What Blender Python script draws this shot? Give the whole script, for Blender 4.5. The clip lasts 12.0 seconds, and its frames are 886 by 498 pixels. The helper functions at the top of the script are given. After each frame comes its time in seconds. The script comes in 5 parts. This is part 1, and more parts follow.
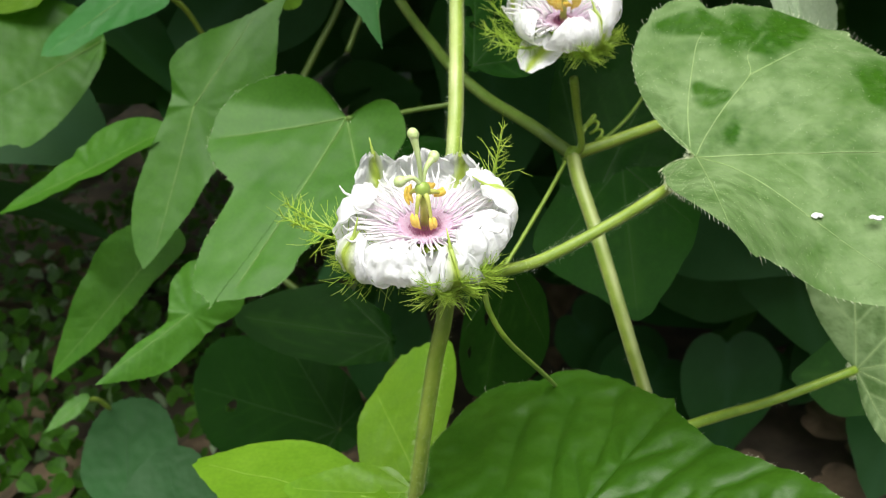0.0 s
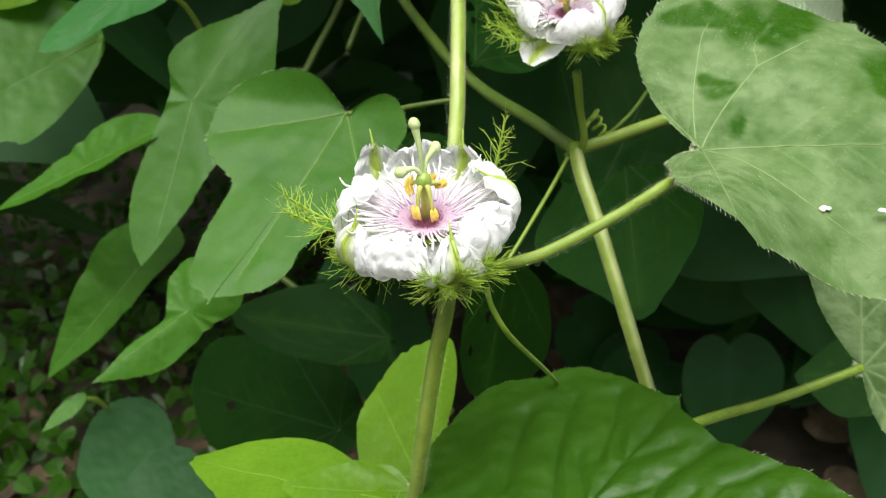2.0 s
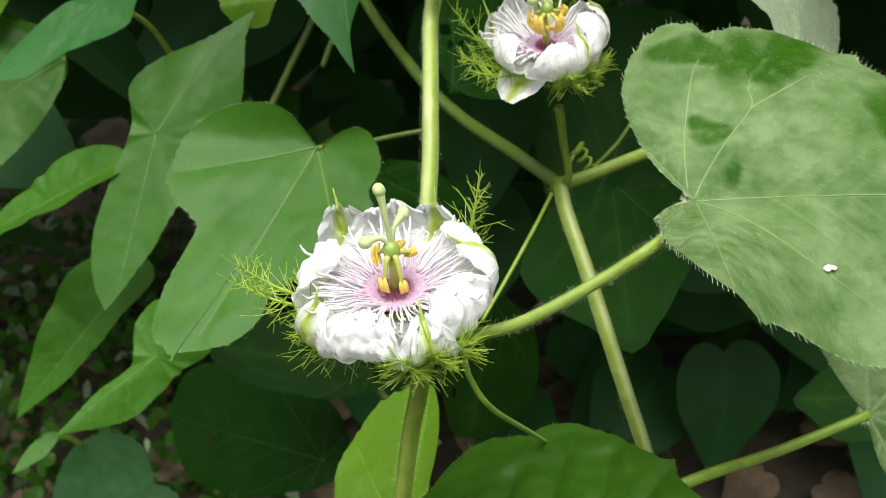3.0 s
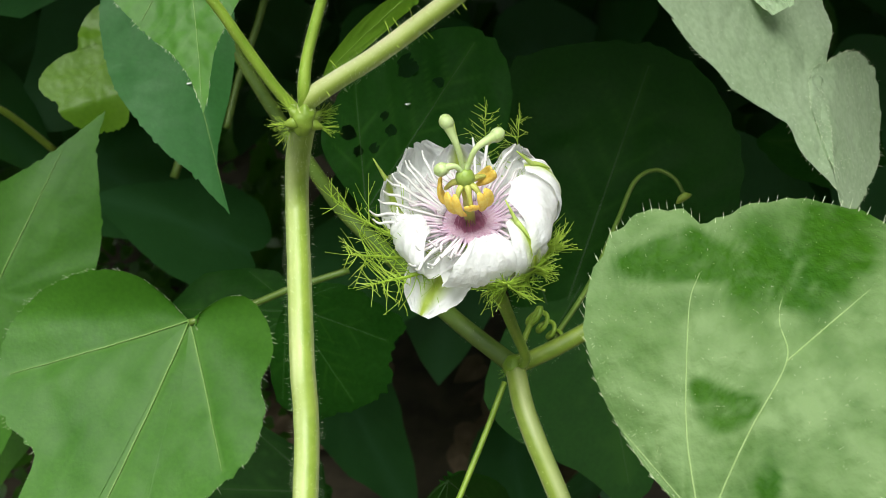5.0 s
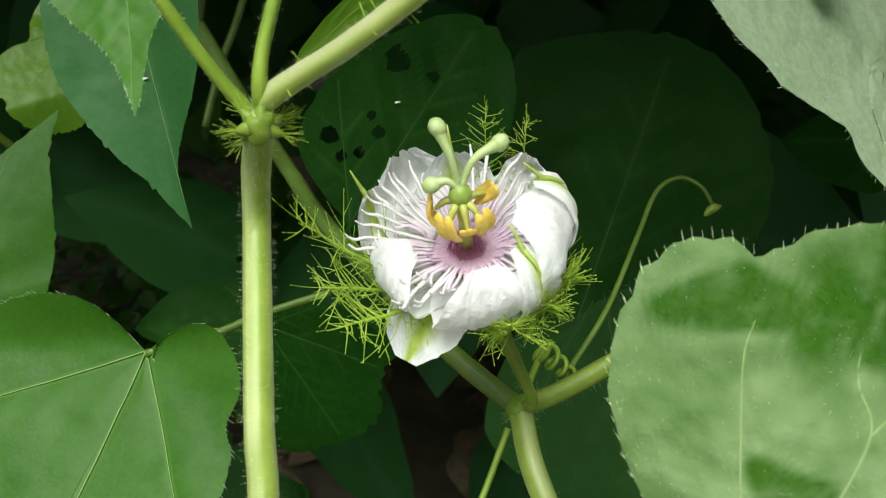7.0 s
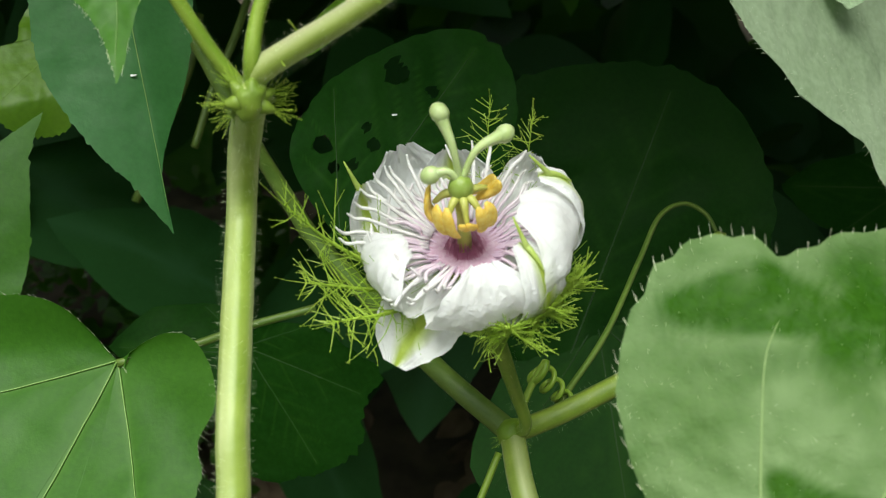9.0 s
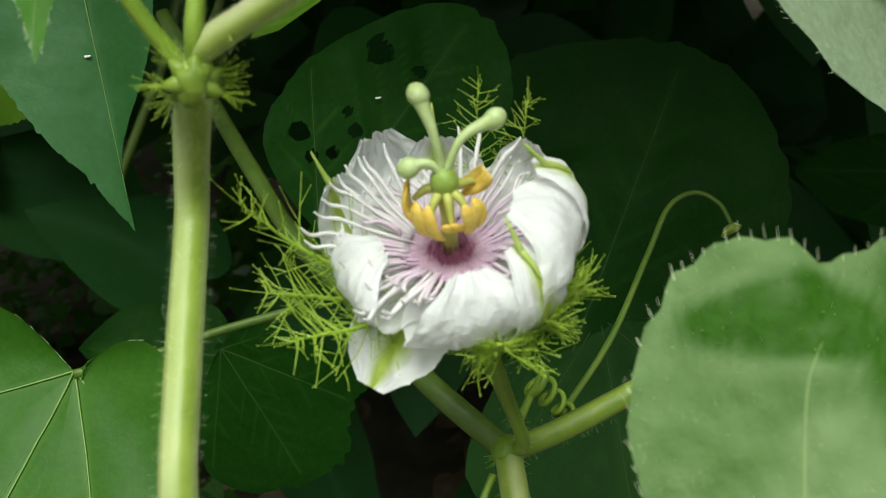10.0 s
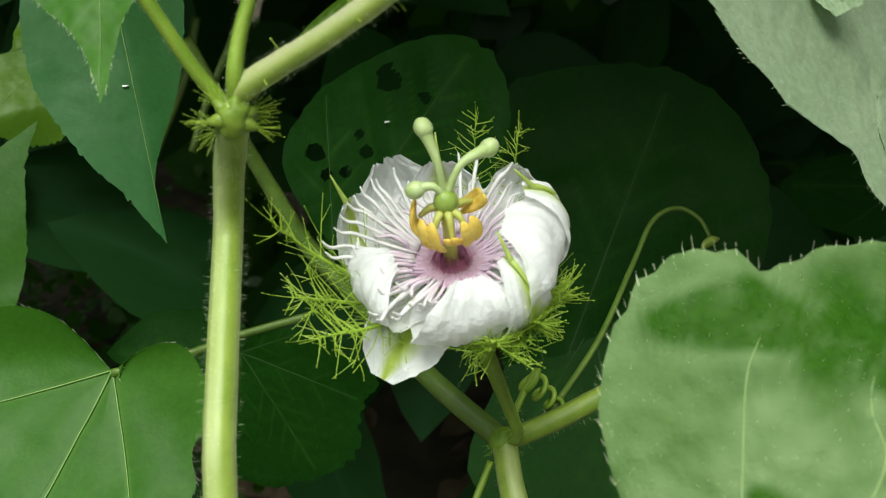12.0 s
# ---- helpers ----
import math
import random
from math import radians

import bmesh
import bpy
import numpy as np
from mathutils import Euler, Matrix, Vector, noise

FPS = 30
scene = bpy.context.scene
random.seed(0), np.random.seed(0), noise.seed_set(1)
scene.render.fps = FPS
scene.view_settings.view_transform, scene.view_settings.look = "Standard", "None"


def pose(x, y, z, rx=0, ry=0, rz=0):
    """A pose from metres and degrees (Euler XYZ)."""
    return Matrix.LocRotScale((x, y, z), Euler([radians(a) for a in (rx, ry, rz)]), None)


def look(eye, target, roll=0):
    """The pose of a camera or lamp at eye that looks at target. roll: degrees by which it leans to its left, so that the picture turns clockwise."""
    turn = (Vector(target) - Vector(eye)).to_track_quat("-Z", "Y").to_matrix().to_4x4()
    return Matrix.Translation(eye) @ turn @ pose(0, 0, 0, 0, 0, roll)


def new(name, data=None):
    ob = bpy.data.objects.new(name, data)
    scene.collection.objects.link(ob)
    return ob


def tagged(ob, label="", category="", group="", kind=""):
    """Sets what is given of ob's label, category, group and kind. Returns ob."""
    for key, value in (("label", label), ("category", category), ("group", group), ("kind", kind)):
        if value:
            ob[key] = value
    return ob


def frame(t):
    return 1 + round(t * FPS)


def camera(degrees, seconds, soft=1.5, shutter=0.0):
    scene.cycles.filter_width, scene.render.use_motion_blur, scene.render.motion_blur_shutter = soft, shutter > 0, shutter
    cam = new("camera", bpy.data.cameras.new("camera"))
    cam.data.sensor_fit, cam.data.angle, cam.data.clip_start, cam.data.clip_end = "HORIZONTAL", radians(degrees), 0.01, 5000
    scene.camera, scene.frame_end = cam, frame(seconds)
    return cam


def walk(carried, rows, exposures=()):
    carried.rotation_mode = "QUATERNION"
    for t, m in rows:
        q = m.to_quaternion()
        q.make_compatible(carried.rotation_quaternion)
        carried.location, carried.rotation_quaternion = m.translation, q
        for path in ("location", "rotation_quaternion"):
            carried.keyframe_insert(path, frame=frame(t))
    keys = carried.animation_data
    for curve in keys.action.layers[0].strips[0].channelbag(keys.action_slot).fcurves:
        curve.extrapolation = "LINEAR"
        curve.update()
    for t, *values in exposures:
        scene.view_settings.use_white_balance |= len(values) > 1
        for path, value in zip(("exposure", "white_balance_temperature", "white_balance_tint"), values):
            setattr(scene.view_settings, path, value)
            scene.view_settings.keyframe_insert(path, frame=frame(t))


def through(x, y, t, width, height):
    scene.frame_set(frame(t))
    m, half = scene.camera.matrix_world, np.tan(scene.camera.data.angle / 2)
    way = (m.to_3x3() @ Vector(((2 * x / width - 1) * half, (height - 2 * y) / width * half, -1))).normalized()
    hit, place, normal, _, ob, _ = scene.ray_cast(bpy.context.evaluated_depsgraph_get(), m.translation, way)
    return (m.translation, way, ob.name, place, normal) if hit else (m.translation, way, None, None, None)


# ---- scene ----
cam = camera(50.5, 12.0, soft=0.8)
PATH = [
    (0, (0.00919, -0.01461, 0.53658), (-0.00517, 0.82192, -0.01116), -0.554),
    (0.5, (0.00807, -0.01476, 0.53781), (-0.00606, 0.82176, -0.00995), -0.466),
    (1, (0.00730, -0.01535, 0.53676), (-0.00329, 0.82122, -0.01100), -0.336),
    (1.5, (0.00705, -0.01338, 0.53419), (-0.00385, 0.82434, -0.01179), -0.121),
    (2, (0.00889, -0.01305, 0.53284), (-0.00553, 0.82574, -0.01141), -0.434),
    (2.5, (0.01217, -0.00799, 0.53620), (0.00037, 0.82746, -0.01325), -1.394),
    (3, (0.01263, 0.00907, 0.53690), (0.00687, 0.84116, -0.01770), -1.355),
    (3.5, (0.02032, 0.02431, 0.54665), (0.00888, 0.84478, -0.02492), -2.791),
    (3.7, (0.02423, 0.03416, 0.55284), (0.01096, 0.84839, -0.02754), -3.723),
    (5.3, (0.03553, 0.11171, 0.54327), (0.02050, 0.88712, -0.08802), -7.922),
    (5.5, (0.03670, 0.11488, 0.54210), (0.01598, 0.88775, -0.09213), -8.483),
    (6, (0.03428, 0.12221, 0.53596), (0.01541, 0.89379, -0.09989), -7.870),
    (6.5, (0.03357, 0.12583, 0.53373), (0.01660, 0.90010, -0.09889), -7.489),
    (7, (0.03561, 0.12761, 0.53191), (0.02503, 0.90442, -0.09774), -7.075),
    (7.2, (0.03781, 0.12749, 0.52977), (0.03189, 0.91139, -0.09109), -6.523),
    (8.8, (0.03435, 0.12533, 0.52313), (0.04540, 0.93894, -0.05817), -3.388),
    (9, (0.03356, 0.12952, 0.52098), (0.04290, 0.94174, -0.06229), -3.934),
    (9.5, (0.03299, 0.14230, 0.51308), (0.04024, 0.94341, -0.08539), -4.345),
    (10, (0.03588, 0.14373, 0.51334), (0.04367, 0.94534, -0.08447), -4.455),
    (10.5, (0.03492, 0.13666, 0.51803), (0.04148, 0.94157, -0.07532), -4.742),
    (11, (0.03520, 0.13116, 0.52208), (0.04069, 0.94060, -0.06509), -4.732),
    (11.5, (0.03534, 0.12937, 0.52341), (0.03825, 0.93933, -0.06308), -4.730),
    (12, (0.03621, 0.13061, 0.52295), (0.03907, 0.93965, -0.06479), -4.675),
]
walk(cam, [(t, look(eye, target, roll)) for t, eye, target, roll in PATH],
     exposures=[(0.0, 0.6, 6500, 10), (2.5, 0.58, 6500, 10), (3.7, 0.45, 6500, 9), (5.3, 0.5, 6500, 4), (7.2, 0.38, 6500, 3), (8.9, 0.34, 6500, 2), (9.5, 0.15, 6500, 1), (10.4, 0.18, 6500, 0), (12.0, 0.26, 6500, 0)])
cam.data.dof.use_dof, cam.data.dof.focus_distance, cam.data.dof.aperture_fstop = True, 0.156, 46.0

# ---- light ----
world = bpy.data.worlds.new("sky")
scene.world = world
world.use_nodes = True
wn = world.node_tree
sky = wn.nodes.new("ShaderNodeTexSky")
sky.sky_type, sky.sun_disc = "NISHITA", False
SUN_UP, SUN_TURN = radians(78), radians(-165)
sky.sun_elevation, sky.sun_rotation = SUN_UP, SUN_TURN
sky.air_density, sky.dust_density = 1.0, 3.0
wn.nodes["Background"].inputs["Strength"].default_value = 0.095
cloud = wn.nodes.new("ShaderNodeHueSaturation")
cloud.inputs["Saturation"].default_value = 0.12
wn.links.new(sky.outputs[0], cloud.inputs["Color"])
wn.links.new(cloud.outputs[0], wn.nodes["Background"].inputs["Color"])

lamp = bpy.data.lights.new("sun", "SUN")
lamp.energy, lamp.angle, lamp.color = 3.7, radians(45), (1.0, 0.985, 0.93)
sun = new("sun", lamp)
sun.matrix_world = look((0, 0, 3), (math.sin(SUN_TURN) * -1, math.cos(SUN_TURN) * -1, 3 - math.tan(SUN_UP)))


# ---- materials ----
def material(name):
    m = bpy.data.materials.new(name)
    m.use_nodes = True
    t = m.node_tree
    t.nodes.clear()
    return m, t


def node(t, kind, **values):
    n = t.nodes.new(kind)
    for key, value in values.items():
        key = key.replace("_", " ")
        n.inputs[key].default_value = value
    return n


def ramp(t, fac, stops):
    r = t.nodes.new("ShaderNodeValToRGB")
    while len(r.color_ramp.elements) < len(stops):
        r.color_ramp.elements.new(0.5)
    for e, (at, c) in zip(r.color_ramp.elements, stops):
        e.position, e.color = at, (*c, 1)
    t.links.new(fac, r.inputs[0])
    return r.outputs[0]


def blend(t, fac, a, b, how="MIX"):
    m = t.nodes.new("ShaderNodeMix")
    m.data_type, m.blend_type = "RGBA", how
    for at, value in ((0, fac), (6, a), (7, b)):
        if isinstance(value, bpy.types.NodeSocket):
            t.links.new(value, m.inputs[at])
        else:
            m.inputs[at].default_value = value if at == 0 else (*value, 1)
    return m.outputs[2]


def noise_of(t, scale, detail=4.0, where=None):
    n = node(t, "ShaderNodeTexNoise", Scale=scale, Detail=detail)
    if where is None:
        where = t.nodes.new("ShaderNodeTexCoord").outputs["Object"]
    t.links.new(where, n.inputs["Vector"])
    return n.outputs[0]


def mask_of(t, name):
    a = t.nodes.new("ShaderNodeAttribute")
    a.attribute_name = name
    return a.outputs["Fac"]


# pale sky reflection, painted into the leaf colour
SKY_SHEEN = (0.200, 0.292, 0.128)


def leaf_material(name, dark, light, vein, rough=0.45, sky_sheen=0.0, through=0.35, glow=(0.16, 0.42, 0.02), fuzz=0.0, shine=0.35, sheer=0.6, crinkle=0.0):
    """A leaf: two greens mottled over each other, a painted sky sheen if given, paler veins, light that shines through,
    fine hairs as sheen.
    """
    m, t = material(name)
    big = noise_of(t, 70, 3)
    fine = noise_of(t, 900, 5)
    green = ramp(t, big, ((0.20, dark), (0.80, light)))
    green = blend(t, 0.22, green, ramp(t, fine, ((0.3, tuple(c * 0.6 for c in dark)), (0.7, tuple(min(1, c * 1.35) for c in light)))))
    info = t.nodes.new("ShaderNodeObjectInfo")
    hsv = t.nodes.new("ShaderNodeHueSaturation")
    span = node(t, "ShaderNodeMapRange", To_Min=0.85, To_Max=1.15)
    t.links.new(info.outputs["Random"], span.inputs["Value"])
    t.links.new(span.outputs[0], hsv.inputs["Value"])
    t.links.new(green, hsv.inputs["Color"])
    skin = hsv.outputs[0]
    if sky_sheen:
        # patchy sky sheen laid over the base colour
        grain = ramp(t, noise_of(t, 230, 6), ((0.32, (0.58, 0.58, 0.58)), (0.60, (1, 1, 1))))
        cover = blend(t, 1.0, grain, blend(t, mask_of(t, "sheen_mask"), (0.02, 0.02, 0.02), (sky_sheen, sky_sheen, sky_sheen)), "MULTIPLY")
        skin = blend(t, cover, skin, SKY_SHEEN)
    colour = blend(t, mask_of(t, "vein"), skin, vein)
    spots = noise_of(t, 480, 1)
    spot = ramp(t, spots, ((0.76, (0, 0, 0)), (0.80, (1, 1, 1))))
    colour = blend(t, blend(t, 0.15, (0, 0, 0), spot), colour, tuple(c * 1.5 for c in light))
    p = node(t, "ShaderNodeBsdfPrincipled", Roughness=rough)
    p.inputs["Specular IOR Level"].default_value = shine
    p.inputs["Sheen Weight"].default_value = fuzz
    p.inputs["Sheen Roughness"].default_value = 0.5
    p.inputs["Sheen Tint"].default_value = (0.85, 0.95, 0.8, 1)
    t.links.new(colour, p.inputs["Base Color"])
    bump = node(t, "ShaderNodeBump", Strength=0.3, Distance=0.00018)
    t.links.new(noise_of(t, 1400, 3), bump.inputs["Height"])
    if crinkle:
        wide = node(t, "ShaderNodeBump", Strength=crinkle, Distance=0.0012)
        t.links.new(noise_of(t, 240, 4), wide.inputs["Height"])
        t.links.new(bump.outputs[0], wide.inputs["Normal"])
        bump = wide
    t.links.new(bump.outputs[0], p.inputs["Normal"])
    tr = t.nodes.new("ShaderNodeBsdfTranslucent")
    t.links.new(blend(t, sheer, colour, glow), tr.inputs["Color"])
    mix = node(t, "ShaderNodeMixShader", Fac=through)
    t.links.new(p.outputs[0], mix.inputs[1])
    t.links.new(tr.outputs[0], mix.inputs[2])
    o = t.nodes.new("ShaderNodeOutputMaterial")
    t.links.new(mix.outputs[0], o.inputs[0])
    return m


def soft_material(name, a, b, scale=300, rough=0.5, through=0.0, fuzz=0.0, relief=0.2, mask=None, masked=None, sub=0.0):
    """A plain plant or earth surface of two colours; mask, masked: an attribute and the colour that it brings in."""
    m, t = material(name)
    colour = ramp(t, noise_of(t, scale, 4), ((0.3, a), (0.7, b)))
    if mask:
        colour = blend(t, mask_of(t, mask), colour, masked)
    p = node(t, "ShaderNodeBsdfPrincipled", Roughness=rough)
    p.inputs["Sheen Weight"].default_value = fuzz
    p.inputs["Subsurface Weight"].default_value = sub
    p.inputs["Subsurface Radius"].default_value = (1.0, 0.9, 0.6)
    p.inputs["Subsurface Scale"].default_value = 0.0012
    t.links.new(colour, p.inputs["Base Color"])
    if relief:
        bump = node(t, "ShaderNodeBump", Strength=relief, Distance=0.0005)
        t.links.new(noise_of(t, scale * 4, 4), bump.inputs["Height"])
        t.links.new(bump.outputs[0], p.inputs["Normal"])
    last = p.outputs[0]
    if through:
        tr = t.nodes.new("ShaderNodeBsdfTranslucent")
        t.links.new(colour, tr.inputs["Color"])
        mix = node(t, "ShaderNodeMixShader", Fac=through)
        t.links.new(last, mix.inputs[1])
        t.links.new(tr.outputs[0], mix.inputs[2])
        last = mix.outputs[0]
    o = t.nodes.new("ShaderNodeOutputMaterial")
    t.links.new(last, o.inputs[0])
    return m


LEAF_PALE = leaf_material("leaf_pale", (0.012, 0.062, 0.001), (0.032, 0.098, 0.003), (0.24, 0.34, 0.15), 0.55, 0.86, 0.14, fuzz=0.0, shine=0.09, sheer=0.1, crinkle=0.9)
LEAF_FUZZY = leaf_material("leaf_fuzzy", (0.29, 0.41, 0.225), (0.46, 0.58, 0.38), (0.42, 0.54, 0.34), 0.7, 0.0, 0.25, fuzz=0.15, shine=0.15)
LEAF_GREEN = leaf_material("leaf_green", (0.025, 0.105, 0.003), (0.052, 0.162, 0.009), (0.10, 0.22, 0.04), 0.52, 0.0, 0.24, shine=0.33)
# vein colour darker than the blade, painting the shade in its grooves
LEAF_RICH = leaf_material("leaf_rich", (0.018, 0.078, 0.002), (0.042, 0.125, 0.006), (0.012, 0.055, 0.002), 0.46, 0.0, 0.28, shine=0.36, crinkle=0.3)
# leaf green darkened in the colour itself, for leaves deep in shade
LEAF_SHADED = leaf_material("leaf_shaded", (0.006, 0.036, 0.003), (0.012, 0.054, 0.005), (0.022, 0.078, 0.008), 0.5, 0.0, 0.2, shine=0.06, sheer=0.15)
# bluish green with the shade low in the growth put into its colour
LEAF_HALF_SHADED = leaf_material("leaf_half_shaded", (0.013, 0.062, 0.013), (0.023, 0.088, 0.022), (0.03, 0.10, 0.035), 0.55, 0.0, 0.2, shine=0.2)
LEAF_BLUE = leaf_material("leaf_blue", (0.026, 0.138, 0.024), (0.046, 0.178, 0.040), (0.06, 0.20, 0.06), 0.5, 0.0, 0.2, shine=0.38)
LEAF_YELLOW = leaf_material("leaf_yellow", (0.10, 0.24, 0.008), (0.15, 0.30, 0.016), (0.19, 0.36, 0.03), 0.42, 0.0, 0.4, fuzz=0.02, shine=0.45)
VEIN_PALE = soft_material("vein_pale", (0.20, 0.31, 0.10), (0.27, 0.38, 0.14), 600, 0.5)
VEIN_GREEN = soft_material("vein_green", (0.14, 0.27, 0.05), (0.19, 0.32, 0.08), 600, 0.5)
VEIN_LIME = soft_material("vein_lime", (0.16, 0.33, 0.02), (0.22, 0.38, 0.04), 600, 0.5)
# veins darkened to match the shade-coloured leaves
VEIN_SHADED = soft_material("vein_shaded", (0.012, 0.052, 0.004), (0.020, 0.068, 0.007), 600, 0.55)
VEIN_OF = {"leaf_pale": VEIN_PALE, "leaf_fuzzy": VEIN_PALE, "leaf_yellow": VEIN_LIME, "leaf_green": VEIN_GREEN, "leaf_blue": VEIN_GREEN}
STEM = soft_material("stem_green", (0.17, 0.26, 0.025), (0.27, 0.36, 0.055), 220, 0.45, fuzz=0.08, mask="streak", masked=(0.58, 0.62, 0.34), sub=0.1)
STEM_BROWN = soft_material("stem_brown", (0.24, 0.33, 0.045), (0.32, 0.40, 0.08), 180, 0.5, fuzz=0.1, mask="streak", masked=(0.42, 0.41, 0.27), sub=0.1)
STEM_OLIVE = soft_material("stem_olive", (0.13, 0.215, 0.014), (0.20, 0.285, 0.03), 260, 0.5, fuzz=0.03, mask="streak", masked=(0.32, 0.42, 0.07), sub=0.1)
# darkened stem green that stands in for shade on the rear stems
STEM_SHADED = soft_material("stem_shaded", (0.06, 0.12, 0.010), (0.10, 0.17, 0.02), 260, 0.5, mask="streak", masked=(0.14, 0.20, 0.04))
STEM_LIME = soft_material("stem_lime", (0.13, 0.24, 0.010), (0.21, 0.33, 0.025), 260, 0.5, fuzz=0.04, mask="streak", masked=(0.31, 0.41, 0.06), sub=0.1)
HAIR = soft_material("plant_hair", (0.72, 0.80, 0.50), (0.84, 0.90, 0.66), 500, 0.5, through=0.3, relief=0)
KEEL = soft_material("keel_green", (0.44, 0.58, 0.08), (0.54, 0.66, 0.18), 500, 0.5, through=0.3)
BRACT = soft_material("bract_green", (0.30, 0.48, 0.035), (0.44, 0.60, 0.08), 400, 0.45, through=0.3, relief=0)
PETAL = soft_material("petal_white", (0.90, 0.91, 0.92), (0.94, 0.95, 0.95), 500, 0.5, through=0.42, relief=0.5, mask="keel", masked=(0.50, 0.64, 0.09))
FILAMENT = soft_material("corona_violet", (0.84, 0.82, 0.82), (0.88, 0.87, 0.86), 600, 0.5, through=0.25, mask="violet", masked=(0.75, 0.54, 0.73), relief=0)
DISC = soft_material("disc_pink", (0.60, 0.34, 0.50), (0.74, 0.55, 0.67), 1500, 0.6, relief=0.8, mask="violet", masked=(0.42, 0.07, 0.17))
OVARY = soft_material("ovary_green", (0.24, 0.35, 0.05), (0.32, 0.43, 0.10), 700, 0.35, sub=0.3)
STYLE = soft_material("style_green", (0.42, 0.54, 0.20), (0.54, 0.64, 0.32), 500, 0.4, sub=0.3)
STAMEN = soft_material("stamen_green", (0.40, 0.44, 0.08), (0.50, 0.50, 0.14), 500, 0.4, sub=0.2)
ANTHER = soft_material("anther_yellow", (0.80, 0.50, 0.05), (0.88, 0.68, 0.17), 1500, 0.6, relief=0.4)
DEBRIS = soft_material("white_fleck", (0.75, 0.76, 0.72), (0.85, 0.85, 0.82), 900, 0.7)
SOIL = soft_material("dark_soil", (0.040, 0.032, 0.020), (0.095, 0.076, 0.048), 40, 0.95, relief=1.0)
LITTER = soft_material("leaf_litter", (0.065, 0.047, 0.026), (0.20, 0.14, 0.085), 60, 0.9)


# ---- makers ----
def mesh_object(name, verts, faces, mat, parent=None, label="", masks=None, smooth=True):
    me = bpy.data.meshes.new(name)
    me.from_pydata([tuple(v) for v in verts], [], faces)
    me.update()
    if smooth:
        me.polygons.foreach_set("use_smooth", [True] * len(me.polygons))
    for key, values in (masks or {}).items():
        me.attributes.new(key, "FLOAT", "POINT").data.foreach_set("value", np.asarray(values, dtype=np.float32))
    me.materials.append(mat)
    ob = new(name, me)
    if parent is not None:
        ob.parent = parent
    return tagged(ob, label)


def thing(name, label, category, group="", at=(0, 0, 0), kind=""):
    ob = new(name)
    ob.location = at
    ob.empty_display_size = 0.005
    return tagged(ob, label, category, group, kind)


def smooth_line(points, steps=8):
    """A Catmull-Rom curve through the points."""
    p = np.array(points, float)
    p = np.vstack([2 * p[0] - p[1], p, 2 * p[-1] - p[-2]])
    out = []
    for i in range(1, len(p) - 2):
        a, b, c, d = p[i - 1:i + 3]
        for s in np.linspace(0, 1, steps, endpoint=False):
            out.append(0.5 * (2 * b + (c - a) * s + (2 * a - 5 * b + 4 * c - d) * s * s + (3 * b - a - 3 * c + d) * s ** 3))
    out.append(p[-2])
    return np.array(out)


def tube_data(line, radii, sides=8, close=True):
    """Rings round a line: verts, faces, and how far round each vert lies (0 to 1)."""
    line = np.asarray(line, float)
    n = len(line)
    radii = np.interp(np.linspace(0, 1, n), np.linspace(0, 1, len(radii)), radii)
    verts, faces, turn = [], [], []
    side = None
    for i in range(n):
        d = line[min(i + 1, n - 1)] - line[max(i - 1, 0)]
        d /= np.linalg.norm(d) + 1e-12
        if side is None:
            side = np.cross(d, (0.3, 0.9, 0.2) if abs(d[1]) < 0.8 else (1, 0, 0))
        side = side - d * (side @ d)
        side /= np.linalg.norm(side) + 1e-12
        up = np.cross(d, side)
        for k in range(sides):
            a = 2 * math.pi * k / sides
            verts.append(line[i] + radii[i] * (math.cos(a) * side + math.sin(a) * up))
            turn.append(k / sides)
    for i in range(n - 1):
        for k in range(sides):
            j = (k + 1) % sides
            faces.append((i * sides + k, i * sides + j, (i + 1) * sides + j, (i + 1) * sides + k))
    if close:
        faces.append(tuple(range(sides))[::-1])
        faces.append(tuple((n - 1) * sides + k for k in range(sides)))
    return verts, faces, turn


def joined(pieces):
    verts, faces = [], []
    for v, f in pieces:
        faces += [tuple(i + len(verts) for i in one) for one in f]
        verts += list(v)
    return verts, faces


def spike(root, tip, r=0.00005, knob=0.0):
    """A hair: a three-sided spike, with a small gland at its end if knob is given."""
    root, tip = np.asarray(root, float), np.asarray(tip, float)
    d = tip - root
    a = np.cross(d, (0.31, 0.52, 0.79))
    a /= np.linalg.norm(a) + 1e-12
    b = np.cross(d, a)
    b /= np.linalg.norm(b) + 1e-12
    ring = [math.cos(q) * a + math.sin(q) * b for q in (0, 2.094, 4.189)]
    end = r if knob else r * 0.4
    v = [root + r * c for c in ring] + [tip + end * c for c in ring]
    f = [(0, 1, 4, 3), (1, 2, 5, 4), (2, 0, 3, 5), (3, 4, 5)]
    if knob:
        e = d / (np.linalg.norm(d) + 1e-12)
        v += [tip + knob * c + e * knob * 0.3 for c in ring] + [tip + e * knob * 1.8]
        f += [(3, 4, 7, 6), (4, 5, 8, 7), (5, 3, 6, 8), (6, 7, 9), (7, 8, 9), (8, 6, 9)]
    return v, f


